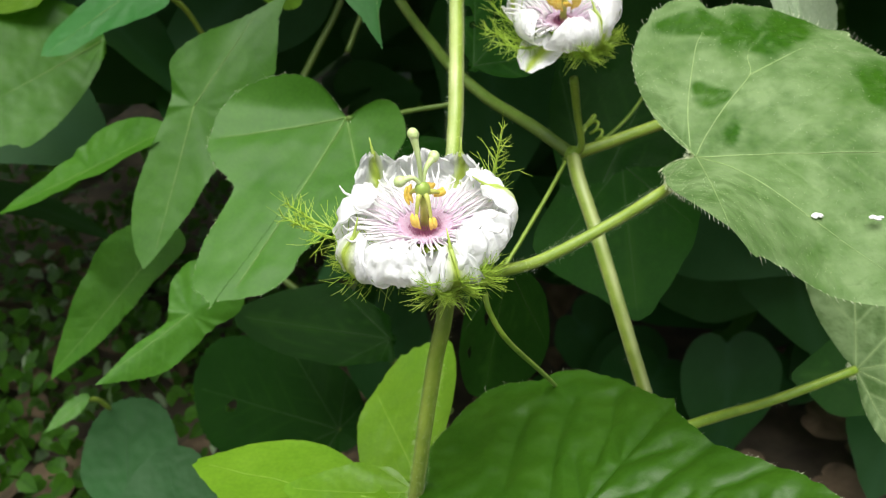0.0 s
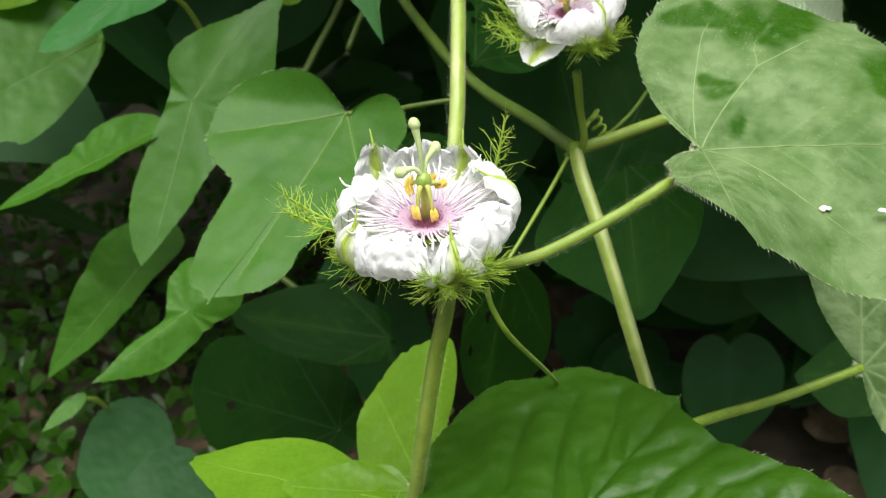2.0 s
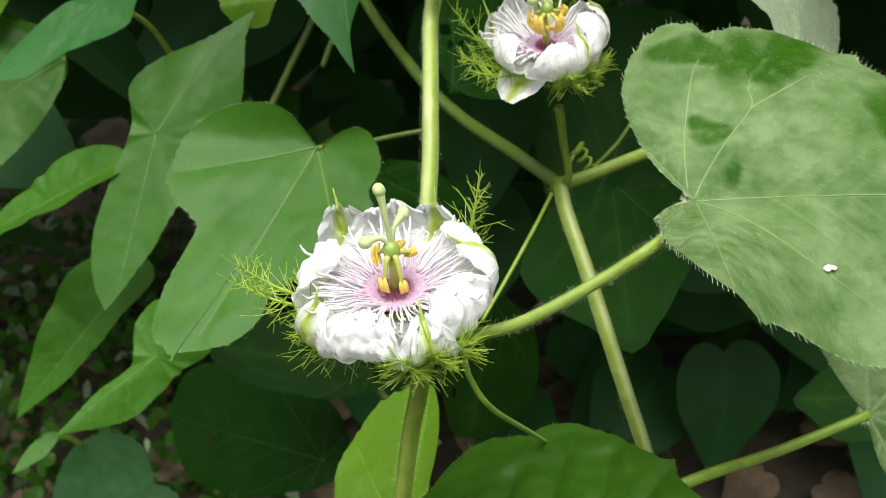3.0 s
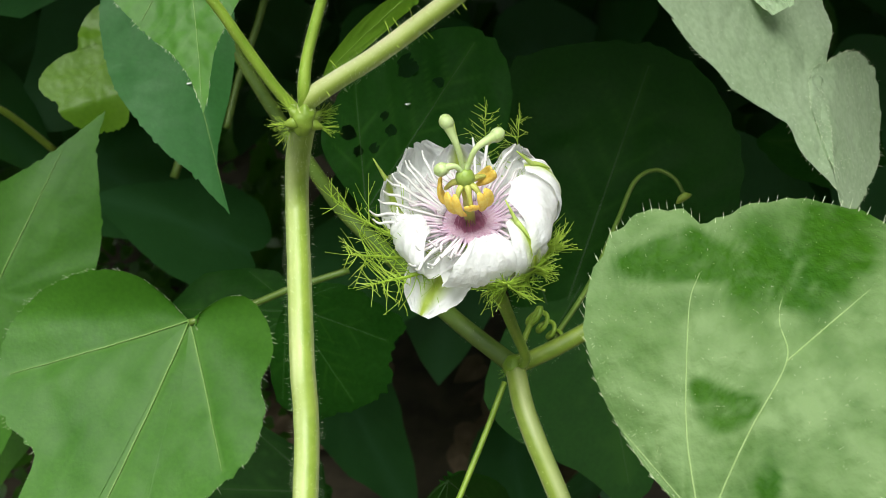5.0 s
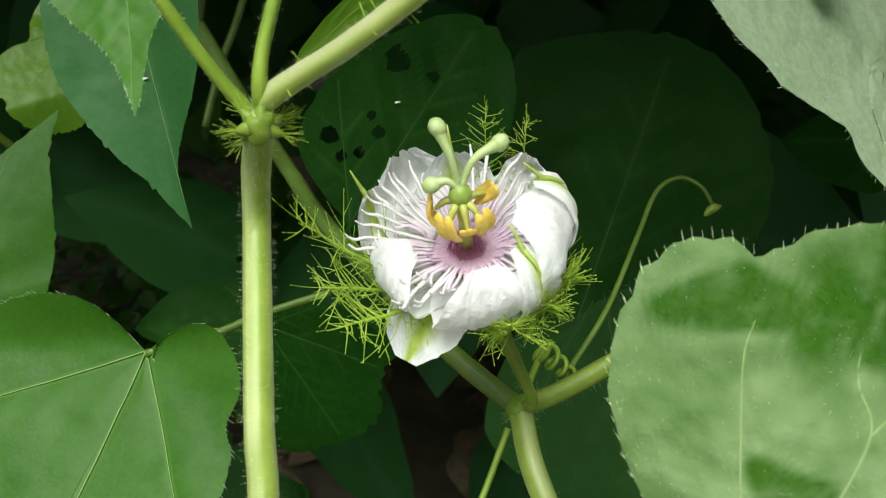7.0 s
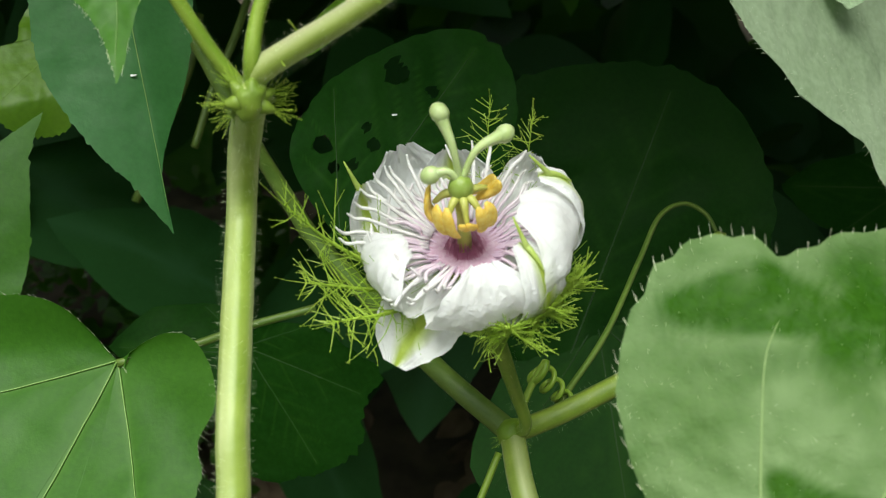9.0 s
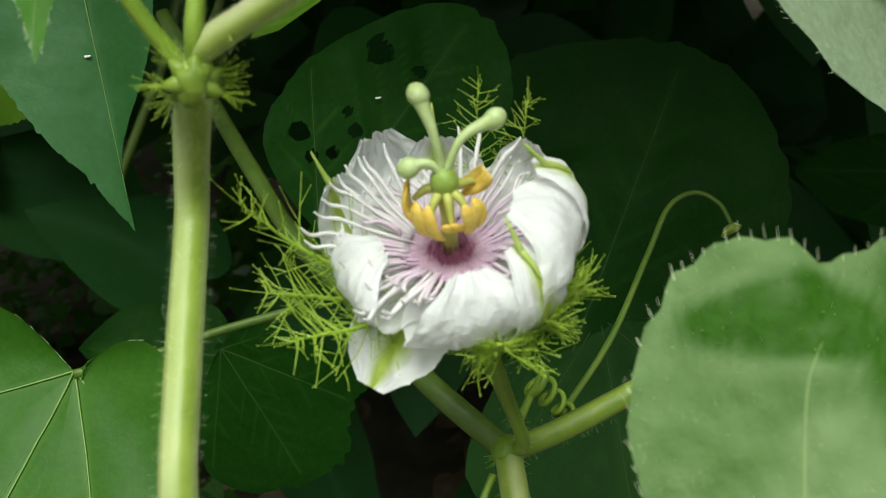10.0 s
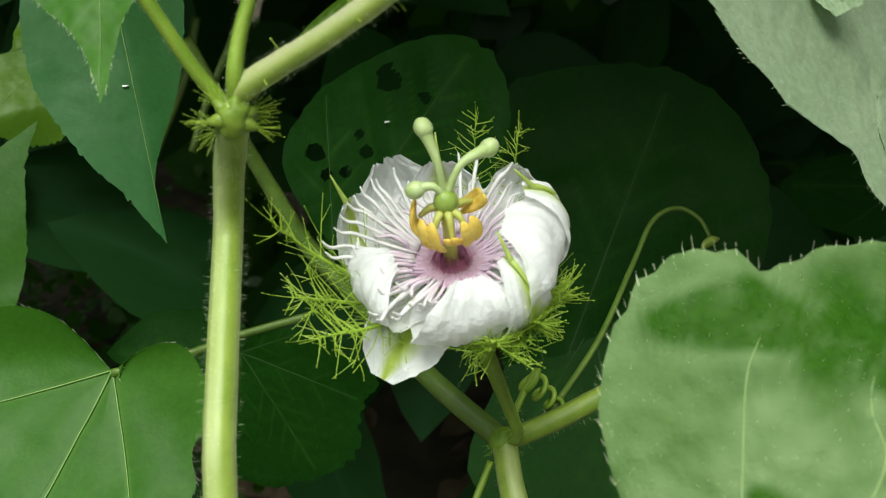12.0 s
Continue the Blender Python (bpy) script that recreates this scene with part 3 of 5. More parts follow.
vine_leaf("vine_leaf", "drooping green leaf with a pointed tip", LEAF_GREEN, (-0.1363, 0.3144, 0.2980), (-0.663, -0.214, -0.718), (-0.179, -0.885, 0.429), 0.0507,
          ((-0.025, 1.031), (-0.025, 1.031), (0.080, 0.848), (0.208, 0.550), (0.319, 0.241), (0.379, -0.044), (0.393, -0.286), (0.334, -0.488), (0.195, -0.685), (-0.022, -0.825), (-0.207, -0.803), (-0.213, -0.597), (-0.185, -0.350), (-0.191, -0.016), (-0.169, 0.374), (-0.082, 0.779)),
          fine=True, cup=0.1, wave=0.05, stalk=False, spokes_at=(0, 180), creases=((-1, 0, 0.0, -0.7),), ink=0.3, seed=9)
vine_leaf("vine_leaf", "narrow mid-green curled leaf", LEAF_GREEN, (-0.0837, 0.2451, 0.3398), (-0.785, -0.333, -0.522), (-0.250, -0.600, 0.760), 0.0397,
          ((-0.014, 1.019), (-0.014, 1.019), (0.027, 0.812), (0.089, 0.567), (0.079, 0.337), (0.102, 0.164), (0.261, 0.074), (0.379, -0.071), (0.373, -0.281), (0.169, -0.481), (-0.117, -0.500), (-0.225, -0.353), (-0.198, -0.105), (-0.225, 0.131), (-0.253, 0.366), (-0.211, 0.594), (-0.105, 0.839)),
          fine=True, cup=0.2, wave=0.06, stalk=False, spokes_at=(0,), creases=((-1, 0, 0.02, 0.7),), ink=0.3, seed=10)
vine_leaf("vine_leaf", "bluish green round leaf low in the growth, darkened for shade", LEAF_HALF_SHADED, (-0.1418, 0.2727, 0.1865), (-0.200, 0.711, 0.674), (0.059, -0.678, 0.733), 0.0673,
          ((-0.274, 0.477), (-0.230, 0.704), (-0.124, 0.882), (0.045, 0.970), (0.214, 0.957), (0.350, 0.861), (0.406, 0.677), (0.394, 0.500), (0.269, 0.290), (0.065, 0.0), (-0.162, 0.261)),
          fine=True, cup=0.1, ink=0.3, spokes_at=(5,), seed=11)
vine_leaf("vine_leaf", "green leaf low in the growth, darkened for shade", LEAF_SHADED, (-0.0484, 0.3215, 0.2109), (-0.895, 0.437, -0.091), (-0.332, -0.516, 0.790), 0.0852,
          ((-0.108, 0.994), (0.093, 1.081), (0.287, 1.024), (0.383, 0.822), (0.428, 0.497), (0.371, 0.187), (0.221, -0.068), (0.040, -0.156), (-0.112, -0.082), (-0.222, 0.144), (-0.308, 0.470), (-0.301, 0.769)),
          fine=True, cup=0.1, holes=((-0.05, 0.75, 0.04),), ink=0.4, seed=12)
vine_leaf("vine_leaf", "dark green leaf in deep shade", LEAF_SHADED, (-0.0203, 0.3113, 0.2756), (-0.991, 0.105, 0.088), (0.034, -0.440, 0.897), 0.0742,
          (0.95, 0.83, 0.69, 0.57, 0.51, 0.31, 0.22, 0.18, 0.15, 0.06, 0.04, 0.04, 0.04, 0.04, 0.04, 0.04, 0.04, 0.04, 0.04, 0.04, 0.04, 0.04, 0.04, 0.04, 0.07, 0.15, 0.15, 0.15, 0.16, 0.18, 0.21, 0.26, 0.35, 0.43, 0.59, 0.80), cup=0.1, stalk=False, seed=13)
vine_leaf("vine_leaf", "bright yellow-green young leaf", LEAF_YELLOW, (-0.0057, 0.1427, 0.3597), (-0.935, 0.327, -0.138), (-0.093, 0.149, 0.984), 0.0576,
          (1.00, 0.89, 0.74, 0.52, 0.06, 0.04, 0.04, 0.04, 0.04, 0.04, 0.04, 0.04, 0.04, 0.04, 0.04, 0.04, 0.04, 0.04, 0.04, 0.04, 0.04, 0.04, 0.04, 0.04, 0.04, 0.04, 0.04, 0.04, 0.04, 0.04, 0.04, 0.04, 0.54, 0.60, 0.71, 0.84), fine=True, ink=0.3, cup=0.12, wave=0.05, seed=14)
vine_leaf("vine_leaf", "pale folded young leaf at the stem", LEAF_YELLOW, (-0.0011, 0.1485, 0.3573), (-0.992, -0.117, 0.049), (0.079, -0.269, 0.960), 0.0321,
          (1.00, 0.79, 0.61, 0.50, 0.34, 0.26, 0.04, 0.04, 0.04, 0.04, 0.04, 0.04, 0.04, 0.04, 0.04, 0.04, 0.04, 0.04, 0.04, 0.04, 0.04, 0.04, 0.04, 0.04, 0.04, 0.04, 0.04, 0.04, 0.04, 0.04, 0.04, 0.35, 0.42, 0.55, 0.78, 0.86), fine=True, ink=0.3, cup=0.5, wave=0.06, seed=15)
vine_leaf("vine_leaf", "bright green leaf behind the main stem", LEAF_YELLOW, (-0.0018, 0.1734, 0.3346), (0.201, 0.917, 0.345), (-0.480, -0.215, 0.851), 0.0477,
          (0.97, 0.70, 0.40, 0.24, 0.18, 0.15, 0.13, 0.04, 0.04, 0.04, 0.04, 0.04, 0.04, 0.04, 0.04, 0.04, 0.04, 0.04, 0.04, 0.04, 0.04, 0.04, 0.04, 0.04, 0.04, 0.04, 0.04, 0.22, 0.44, 0.52, 0.61, 0.71, 0.79, 0.87, 0.94, 0.98), fine=True, ink=0.3, cup=0.1, wave=0.04, seed=16)
vine_leaf("vine_leaf", "green leaf with small insect holes, darkened for shade", LEAF_SHADED, (0.0266, 0.2461, 0.3593), (-0.174, -0.173, -0.969), (0.661, -0.750, 0.016), 0.0515,
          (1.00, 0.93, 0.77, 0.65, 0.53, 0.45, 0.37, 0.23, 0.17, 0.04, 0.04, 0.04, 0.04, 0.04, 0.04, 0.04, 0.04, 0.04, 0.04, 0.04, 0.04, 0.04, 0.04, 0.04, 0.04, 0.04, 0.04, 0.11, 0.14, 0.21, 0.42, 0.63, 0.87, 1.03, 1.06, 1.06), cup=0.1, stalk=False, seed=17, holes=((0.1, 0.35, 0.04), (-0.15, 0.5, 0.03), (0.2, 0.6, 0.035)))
vine_leaf("vine_leaf", "green leaf behind the branching stem, darkened for shade", LEAF_SHADED, (0.0745, 0.3156, 0.3607), (0.007, -0.874, -0.486), (-0.178, -0.479, 0.859), 0.0690,
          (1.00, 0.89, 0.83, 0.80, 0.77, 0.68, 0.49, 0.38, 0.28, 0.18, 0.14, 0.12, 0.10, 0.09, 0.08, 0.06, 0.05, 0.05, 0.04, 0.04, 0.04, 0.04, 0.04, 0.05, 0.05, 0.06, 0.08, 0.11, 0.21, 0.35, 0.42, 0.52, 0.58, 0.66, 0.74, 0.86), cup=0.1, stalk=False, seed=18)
vine_leaf("vine_leaf", "dull dark leaf in the deep shade", LEAF_SHADED, (0.1969, 0.2888, 0.2758), (-0.993, 0.068, -0.095), (-0.117, -0.616, 0.779), 0.0457,
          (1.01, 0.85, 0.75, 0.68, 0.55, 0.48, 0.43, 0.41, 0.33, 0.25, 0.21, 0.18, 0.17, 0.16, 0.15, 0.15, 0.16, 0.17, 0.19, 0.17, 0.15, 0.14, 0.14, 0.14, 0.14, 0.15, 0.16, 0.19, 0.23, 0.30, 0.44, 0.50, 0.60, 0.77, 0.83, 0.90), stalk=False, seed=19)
vine_leaf("vine_leaf", "matt bluish green leaf hanging point down", LEAF_BLUE, (-0.0215, 0.3086, 0.4722), (0.106, -0.520, -0.847), (0.191, -0.825, 0.531), 0.0586,
          ((-0.003, 1.001), (-0.003, 1.001), (0.045, 0.916), (0.100, 0.816), (0.160, 0.736), (0.215, 0.641), (0.255, 0.554), (0.289, 0.462), (0.300, 0.357), (0.292, 0.248), (0.267, 0.133), (0.203, 0.017), (0.065, -0.053), (-0.091, -0.041), (-0.185, 0.058), (-0.207, 0.205), (-0.184, 0.344), (-0.144, 0.480), (-0.093, 0.594), (-0.045, 0.687), (-0.005, 0.794), (0.010, 0.897)),
          fine=True, cup=0.1, wave=0.03, quilt=0.004, side_veins=False, spokes_at=(0,), creases=((-1, 0, 0.0, 0.35),), ink=0.3, seed=20)
vine_leaf("vine_leaf", "green leaf hanging with a sharp point", LEAF_GREEN, (-0.0022, 0.2540, 0.4958), (0.051, -0.762, -0.645), (-0.130, -0.645, 0.753), 0.0321,
          ((0.000, 1.004), (0.000, 1.004), (0.020, 0.913), (0.063, 0.791), (0.134, 0.664), (0.223, 0.569), (0.299, 0.468), (0.378, 0.351), (0.476, 0.219), (0.484, 0.040), (0.330, -0.062), (0.080, -0.022), (-0.157, 0.072), (-0.309, 0.253), (-0.281, 0.397), (-0.215, 0.481), (-0.148, 0.580), (-0.090, 0.687), (-0.052, 0.811), (-0.034, 0.926)),
          fine=True, fringe=160, cup=0.15, wave=0.03, quilt=0.012, stalk=False, spokes_at=(0, 30, -25), ink=0.3, bristle=0.4, seed=21)
vine_leaf("vine_leaf", "small round light green leaf with a folded lobe", LEAF_YELLOW, (-0.0470, 0.3473, 0.4386), (-0.577, -0.720, -0.386), (0.156, -0.561, 0.813), 0.0294,
          ((0.327, 0.885), (0.360, 0.727), (0.327, 0.545), (0.262, 0.414), (0.375, 0.247), (0.403, 0.064), (0.293, -0.120), (-0.040, -0.026), (-0.333, 0.317), (-0.436, 0.637), (-0.459, 0.755), (-0.343, 0.919), (-0.159, 1.025), (0.006, 1.026), (0.064, 0.962), (0.214, 0.960)),
          fine=True, cup=0.1, wave=0.05, stalk=False, spokes_at=(0,), creases=((-0.8, 0.6, 0.6, 0.9),), ink=0.3, seed=22)
vine_leaf("vine_leaf", "narrow yellow-green leaf behind the branch", LEAF_YELLOW, (0.0328, 0.2778, 0.4705), (-0.775, -0.561, -0.292), (0.549, -0.826, 0.129), 0.0267,
          (0.99, 0.59, 0.24, 0.15, 0.11, 0.04, 0.04, 0.04, 0.04, 0.04, 0.04, 0.04, 0.04, 0.04, 0.04, 0.04, 0.04, 0.04, 0.04, 0.04, 0.04, 0.04, 0.04, 0.04, 0.04, 0.04, 0.04, 0.04, 0.04, 0.10, 0.11, 0.12, 0.15, 0.19, 0.27, 0.50), cup=0.3, seed=23)
vine_leaf("vine_leaf", "green leaf eaten into holes by insects, darkened for shade", LEAF_SHADED, (0.0150, 0.2840, 0.4148), (0.605, 0.639, 0.474), (0.264, -0.723, 0.638), 0.0540,
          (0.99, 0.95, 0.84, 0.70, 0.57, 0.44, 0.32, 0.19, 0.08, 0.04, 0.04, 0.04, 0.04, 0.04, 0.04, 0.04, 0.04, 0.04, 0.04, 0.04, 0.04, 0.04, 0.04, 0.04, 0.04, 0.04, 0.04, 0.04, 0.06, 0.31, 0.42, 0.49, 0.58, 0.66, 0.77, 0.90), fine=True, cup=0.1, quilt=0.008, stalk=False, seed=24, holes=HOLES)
vine_leaf("vine_leaf", "very large dark green leaf in deep shade", LEAF_SHADED, (0.0624, 0.3041, 0.3479), (0.430, 0.551, 0.715), (-0.089, -0.762, 0.641), 0.0919,
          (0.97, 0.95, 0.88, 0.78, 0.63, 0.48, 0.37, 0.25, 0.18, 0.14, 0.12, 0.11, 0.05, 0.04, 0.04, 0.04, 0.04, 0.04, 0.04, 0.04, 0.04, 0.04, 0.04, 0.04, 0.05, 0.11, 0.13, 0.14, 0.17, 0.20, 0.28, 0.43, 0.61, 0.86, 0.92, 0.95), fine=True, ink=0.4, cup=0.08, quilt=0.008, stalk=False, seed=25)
vine_leaf("vine_leaf", "green leaf with a ragged eaten margin, darkened for shade", LEAF_SHADED, (-0.0130, 0.2990, 0.3753), (0.458, -0.459, -0.762), (-0.133, -0.882, 0.451), 0.0361,
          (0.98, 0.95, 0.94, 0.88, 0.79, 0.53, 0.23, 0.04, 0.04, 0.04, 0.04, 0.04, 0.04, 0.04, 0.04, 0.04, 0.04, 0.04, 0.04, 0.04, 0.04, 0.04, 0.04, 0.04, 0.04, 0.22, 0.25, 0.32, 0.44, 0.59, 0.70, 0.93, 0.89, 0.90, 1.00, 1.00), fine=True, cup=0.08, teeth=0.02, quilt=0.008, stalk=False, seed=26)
vine_leaf("vine_leaf", "dim green leaf in the shade", LEAF_SHADED, (-0.0127, 0.3077, 0.3648), (-0.982, 0.189, -0.005), (-0.071, -0.345, 0.936), 0.0397,
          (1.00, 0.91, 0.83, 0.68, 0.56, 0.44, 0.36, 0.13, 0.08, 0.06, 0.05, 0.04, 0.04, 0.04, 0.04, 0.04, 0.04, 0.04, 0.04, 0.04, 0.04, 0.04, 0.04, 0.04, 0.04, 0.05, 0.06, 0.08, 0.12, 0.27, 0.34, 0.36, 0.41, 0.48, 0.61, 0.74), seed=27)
vine_leaf("vine_leaf", "pale grey-green felted leaf with two lobes and a toothed margin", LEAF_FUZZY, (0.1055, 0.2595, 0.4529), (0.070, 0.801, 0.594), (0.561, -0.524, 0.641), 0.0333,
          ((0.180, -0.837), (0.180, -0.837), (0.168, -0.737), (0.025, -0.667), (-0.117, -0.575), (-0.234, -0.460), (-0.315, -0.335), (-0.414, -0.251), (-0.591, -0.237), (-0.692, -0.273), (-0.692, -0.273), (-0.767, -0.204), (-0.881, -0.143), (-1.016, -0.082), (-1.131, 0.010), (-1.228, 0.139), (-1.131, 0.374), (-0.780, 0.630), (-0.289, 0.739), (0.086, 0.635), (0.235, 0.393), (0.197, 0.180), (0.041, 0.015), (-0.030, -0.129), (-0.014, -0.333), (0.085, -0.600), (0.085, -0.600), (0.110, -0.310), (0.090, -0.110), (0.135, 0.045), (0.293, 0.166), (0.611, 0.295), (0.961, 0.268), (0.966, -0.090), (0.731, -0.503), (0.394, -0.769)),
          fine=True, veins=False, ink=0.25, bristle=0.65, fringe=420, down=700, cup=0.05, wave=0.04, teeth=0.028, quilt=0.012, stalk=False, middle=(0.02, -0.45), creases=((0.95, -0.3, 0.22, 0.35),), seed=28)
vine_leaf("vine_leaf", "pale whitish green leaf among the others", LEAF_YELLOW, (-0.1696, 0.3947, 0.4104), (-0.935, -0.222, -0.276), (-0.139, -0.486, 0.863), 0.0395,
          (1.00, 1.00, 1.03, 1.07, 0.84, 0.71, 0.28, 0.16, 0.11, 0.09, 0.07, 0.07, 0.06, 0.06, 0.06, 0.06, 0.06, 0.07, 0.06, 0.05, 0.05, 0.05, 0.05, 0.05, 0.05, 0.06, 0.07, 0.08, 0.11, 0.16, 0.35, 0.40, 0.47, 0.57, 0.70, 0.82), cup=0.1, stalk=False, seed=31)
vine_leaf("vine_leaf", "dark leaf in the shade", LEAF_SHADED, (0.1823, 0.3723, 0.3567), (-0.981, 0.190, -0.023), (-0.114, -0.483, 0.868), 0.0363,
          (1.03, 0.86, 0.75, 0.61, 0.52, 0.47, 0.38, 0.32, 0.29, 0.26, 0.25, 0.25, 0.24, 0.19, 0.16, 0.15, 0.14, 0.13, 0.13, 0.13, 0.14, 0.16, 0.18, 0.22, 0.30, 0.31, 0.33, 0.35, 0.40, 0.47, 0.60, 0.66, 0.72, 0.81, 0.88, 0.94), stalk=False, seed=29)
vine_leaf("vine_leaf", "bluish leaf low beside the yellow-green one, darkened for shade", LEAF_HALF_SHADED, (-0.1088, 0.2572, 0.2054), (-0.333, 0.754, 0.566), (0.0, -0.6, 0.8), 0.0426,
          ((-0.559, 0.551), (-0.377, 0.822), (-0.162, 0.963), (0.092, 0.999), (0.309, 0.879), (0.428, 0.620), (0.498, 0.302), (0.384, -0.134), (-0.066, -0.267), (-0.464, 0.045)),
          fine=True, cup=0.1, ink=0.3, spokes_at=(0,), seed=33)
vine_leaf("vine_leaf", "small light green leaf tip low among the weeds", LEAF_GREEN, (-0.1599, 0.2988, 0.2491), (-0.711, -0.562, -0.422), (0.0, -0.6, 0.8), 0.0194,
          ((0, 1), (0, 1), (0.16, 0.6), (0.22, 0.2), (0.1, -0.2), (-0.1, -0.2), (-0.2, 0.2), (-0.14, 0.6)),
          cup=0.1, spokes_at=(0,), ink=0.3, seed=34)

# ---- stems, stalks and tendrils ----
vine = thing("passion_vine", "hairy climbing passion vine with pale green stems and tendrils", "vine")
main_stem = stem("main_stem", [(0.01480, 0.22870, 0.47515), (0.01386, 0.22800, 0.47300), (0.01110, 0.23180, 0.46450), (0.00934, 0.23084, 0.45576), (0.00920, 0.22081, 0.45066), (0.00908, 0.20687, 0.44357), (0.00888, 0.19653, 0.43600), (0.00780, 0.17200, 0.42850), (0.00720, 0.15662, 0.42300), (0.00764, 0.14849, 0.41958)], (0.0009, 0.00185, 0.0019, 0.0019, 0.0019, 0.0019, 0.0019, 0.0019, 0.00185, 0.0018, 0.0018, 0.0018), STEM, "thick pale green hairy vine stem", parent=vine, seed=0, hairs=1700)
# darker green than the stem above: the flower's shade put into its colour
stem_low = stem("main_stem", [(0.00764, 0.14948, 0.42209), (0.00642, 0.14499, 0.41343), (0.00454, 0.14264, 0.40442), (0.00205, 0.14040, 0.38646), (-0.00073, 0.14167, 0.36291), (-0.00480, 0.14835, 0.32940)], (0.0018, 0.0017, 0.0017), STEM_OLIVE, "lower part of the vine stem, coloured darker olive for shade", parent=vine, seed=1, hairs=1600)
branch = stem("side_branch", [(0.01345, 0.22831, 0.47391), (0.01485, 0.22860, 0.47569), (0.01661, 0.22860, 0.47716), (0.02035, 0.22847, 0.47926), (0.02723, 0.22792, 0.48309), (0.03869, 0.22773, 0.49037), (0.04776, 0.22684, 0.49687)], (0.0006, 0.00125, 0.0015, 0.00145, 0.0014, 0.0014, 0.00135, 0.0013), STEM_BROWN, "pale brownish green hairy side branch at the node", parent=vine, seed=2, hairs=800, hair_length=0.0008, pale_top=True)
stalk = stem("flower_stalk", [(0.01420, 0.22876, 0.47319), (0.01476, 0.22863, 0.47806), (0.01597, 0.23089, 0.48234), (0.01960, 0.23467, 0.48999), (0.02214, 0.23643, 0.49521)], (0.0011, 0.00085, 0.0008), STEM_LIME, "slender light green stalk rising from the node", parent=vine, seed=3, hairs=350, hair_length=0.0004)
petiole_up = stem("leaf_stalk", [(0.01276, 0.23000, 0.47376), (0.01003, 0.23039, 0.47857), (0.00723, 0.23118, 0.48471), (0.00509, 0.23184, 0.48970), (0.00317, 0.23246, 0.49370), (0.00124, 0.23326, 0.49863)], (0.0009, 0.0008, 0.00075), STEM_LIME, "light green hairy leaf stalk at the node", parent=vine, seed=4, hairs=350, hair_length=0.0004)
back_stem_low = stem("vine_stem", [(0.04401, 0.23670, 0.40583), (0.04470, 0.22560, 0.40350), (0.04850, 0.21400, 0.39480), (0.05322, 0.20297, 0.38236), (0.05810, 0.19533, 0.36858), (0.06500, 0.18900, 0.34900)], (0.0021, 0.0021, 0.0020), STEM, "pale green stem running down from the node", parent=vine, seed=5, hairs=300)
back_stem_up = stem("vine_stem", [(0.04401, 0.23670, 0.40583), (0.03236, 0.25032, 0.40885), (0.01997, 0.27457, 0.40675), (0.00880, 0.29114, 0.41009), (0.00198, 0.30520, 0.41247), (-0.01000, 0.33000, 0.41900), (-0.02300, 0.35600, 0.43000)], (0.0019, 0.0019, 0.0018), STEM_SHADED, "green stem running up behind the flower, darkened for shade", parent=vine, seed=6, hairs=300)
back_side = stem("side_branch", [(0.04401, 0.23670, 0.40583), (0.05350, 0.23825, 0.40858), (0.07471, 0.24613, 0.41276), (0.08753, 0.25111, 0.41455), (0.10202, 0.25217, 0.41213)], (0.0018, 0.0017, 0.0016), STEM_OLIVE, "olive side branch behind the big leaf", parent=vine, seed=7, hairs=300)
petiole_fuzzy = stem("leaf_stalk", [(0.10983, 0.25858, 0.44363), (0.11487, 0.25589, 0.43073), (0.11686, 0.25274, 0.42051), (0.11826, 0.24579, 0.40254)], (0.0011, 0.0011), STEM_LIME, "short stalk of the felted leaf", parent=vine, seed=8)
tendril_thin = stem("thin_shoot", [(0.04149, 0.23310, 0.40535), (0.03711, 0.22631, 0.40037), (0.03293, 0.22010, 0.39610), (0.02754, 0.21194, 0.39106), (0.02111, 0.20293, 0.38501)], (0.0006, 0.0006, 0.0005), STEM_LIME, "thin yellow-green shoot below the node", parent=vine, seed=9)
tendril_long = stem("tendril", [(0.05190, 0.24032, 0.40750), (0.05452, 0.24415, 0.40735), (0.06327, 0.25611, 0.40903), (0.07261, 0.27226, 0.41264), (0.07837, 0.28149, 0.41582), (0.08391, 0.28461, 0.41628), (0.08807, 0.28320, 0.41442), (0.08990, 0.28060, 0.41150)], (0.00058, 0.00055, 0.0005, 0.0004), STEM_SHADED, "long thin tendril with a hooked end", parent=vine, seed=10)
petiole_big = stem("leaf_stalk", [(0.01508, 0.15037, 0.42220), (0.02388, 0.15099, 0.42397), (0.03219, 0.15223, 0.42747), (0.04407, 0.15555, 0.43314), (0.05102, 0.15725, 0.43738), (0.05707, 0.16390, 0.43734), (0.06354, 0.17504, 0.43683)], (0.0013, 0.0012, 0.00115), STEM_OLIVE, "stout hairy green stalk of the big leaf", parent=vine, seed=11, hairs=1300)
twig_right = stem("leaf_stalk", [(0.05574, 0.16410, 0.35553), (0.07190, 0.16969, 0.35998), (0.09540, 0.17733, 0.36191), (0.11890, 0.18453, 0.36651)], (0.0015, 0.0014, 0.0012), STEM_LIME, "stout smooth green leaf stalk", parent=vine, seed=12, hairs=200)
tendril_low = stem("thin_shoot", [(0.01531, 0.15003, 0.41725), (0.01653, 0.14770, 0.41366), (0.02071, 0.14832, 0.40537), (0.03097, 0.16516, 0.38152), (0.03923, 0.18110, 0.36000)], (0.0006, 0.0006, 0.0005), STEM_LIME, "thin green shoot below the flower", parent=vine, seed=13)
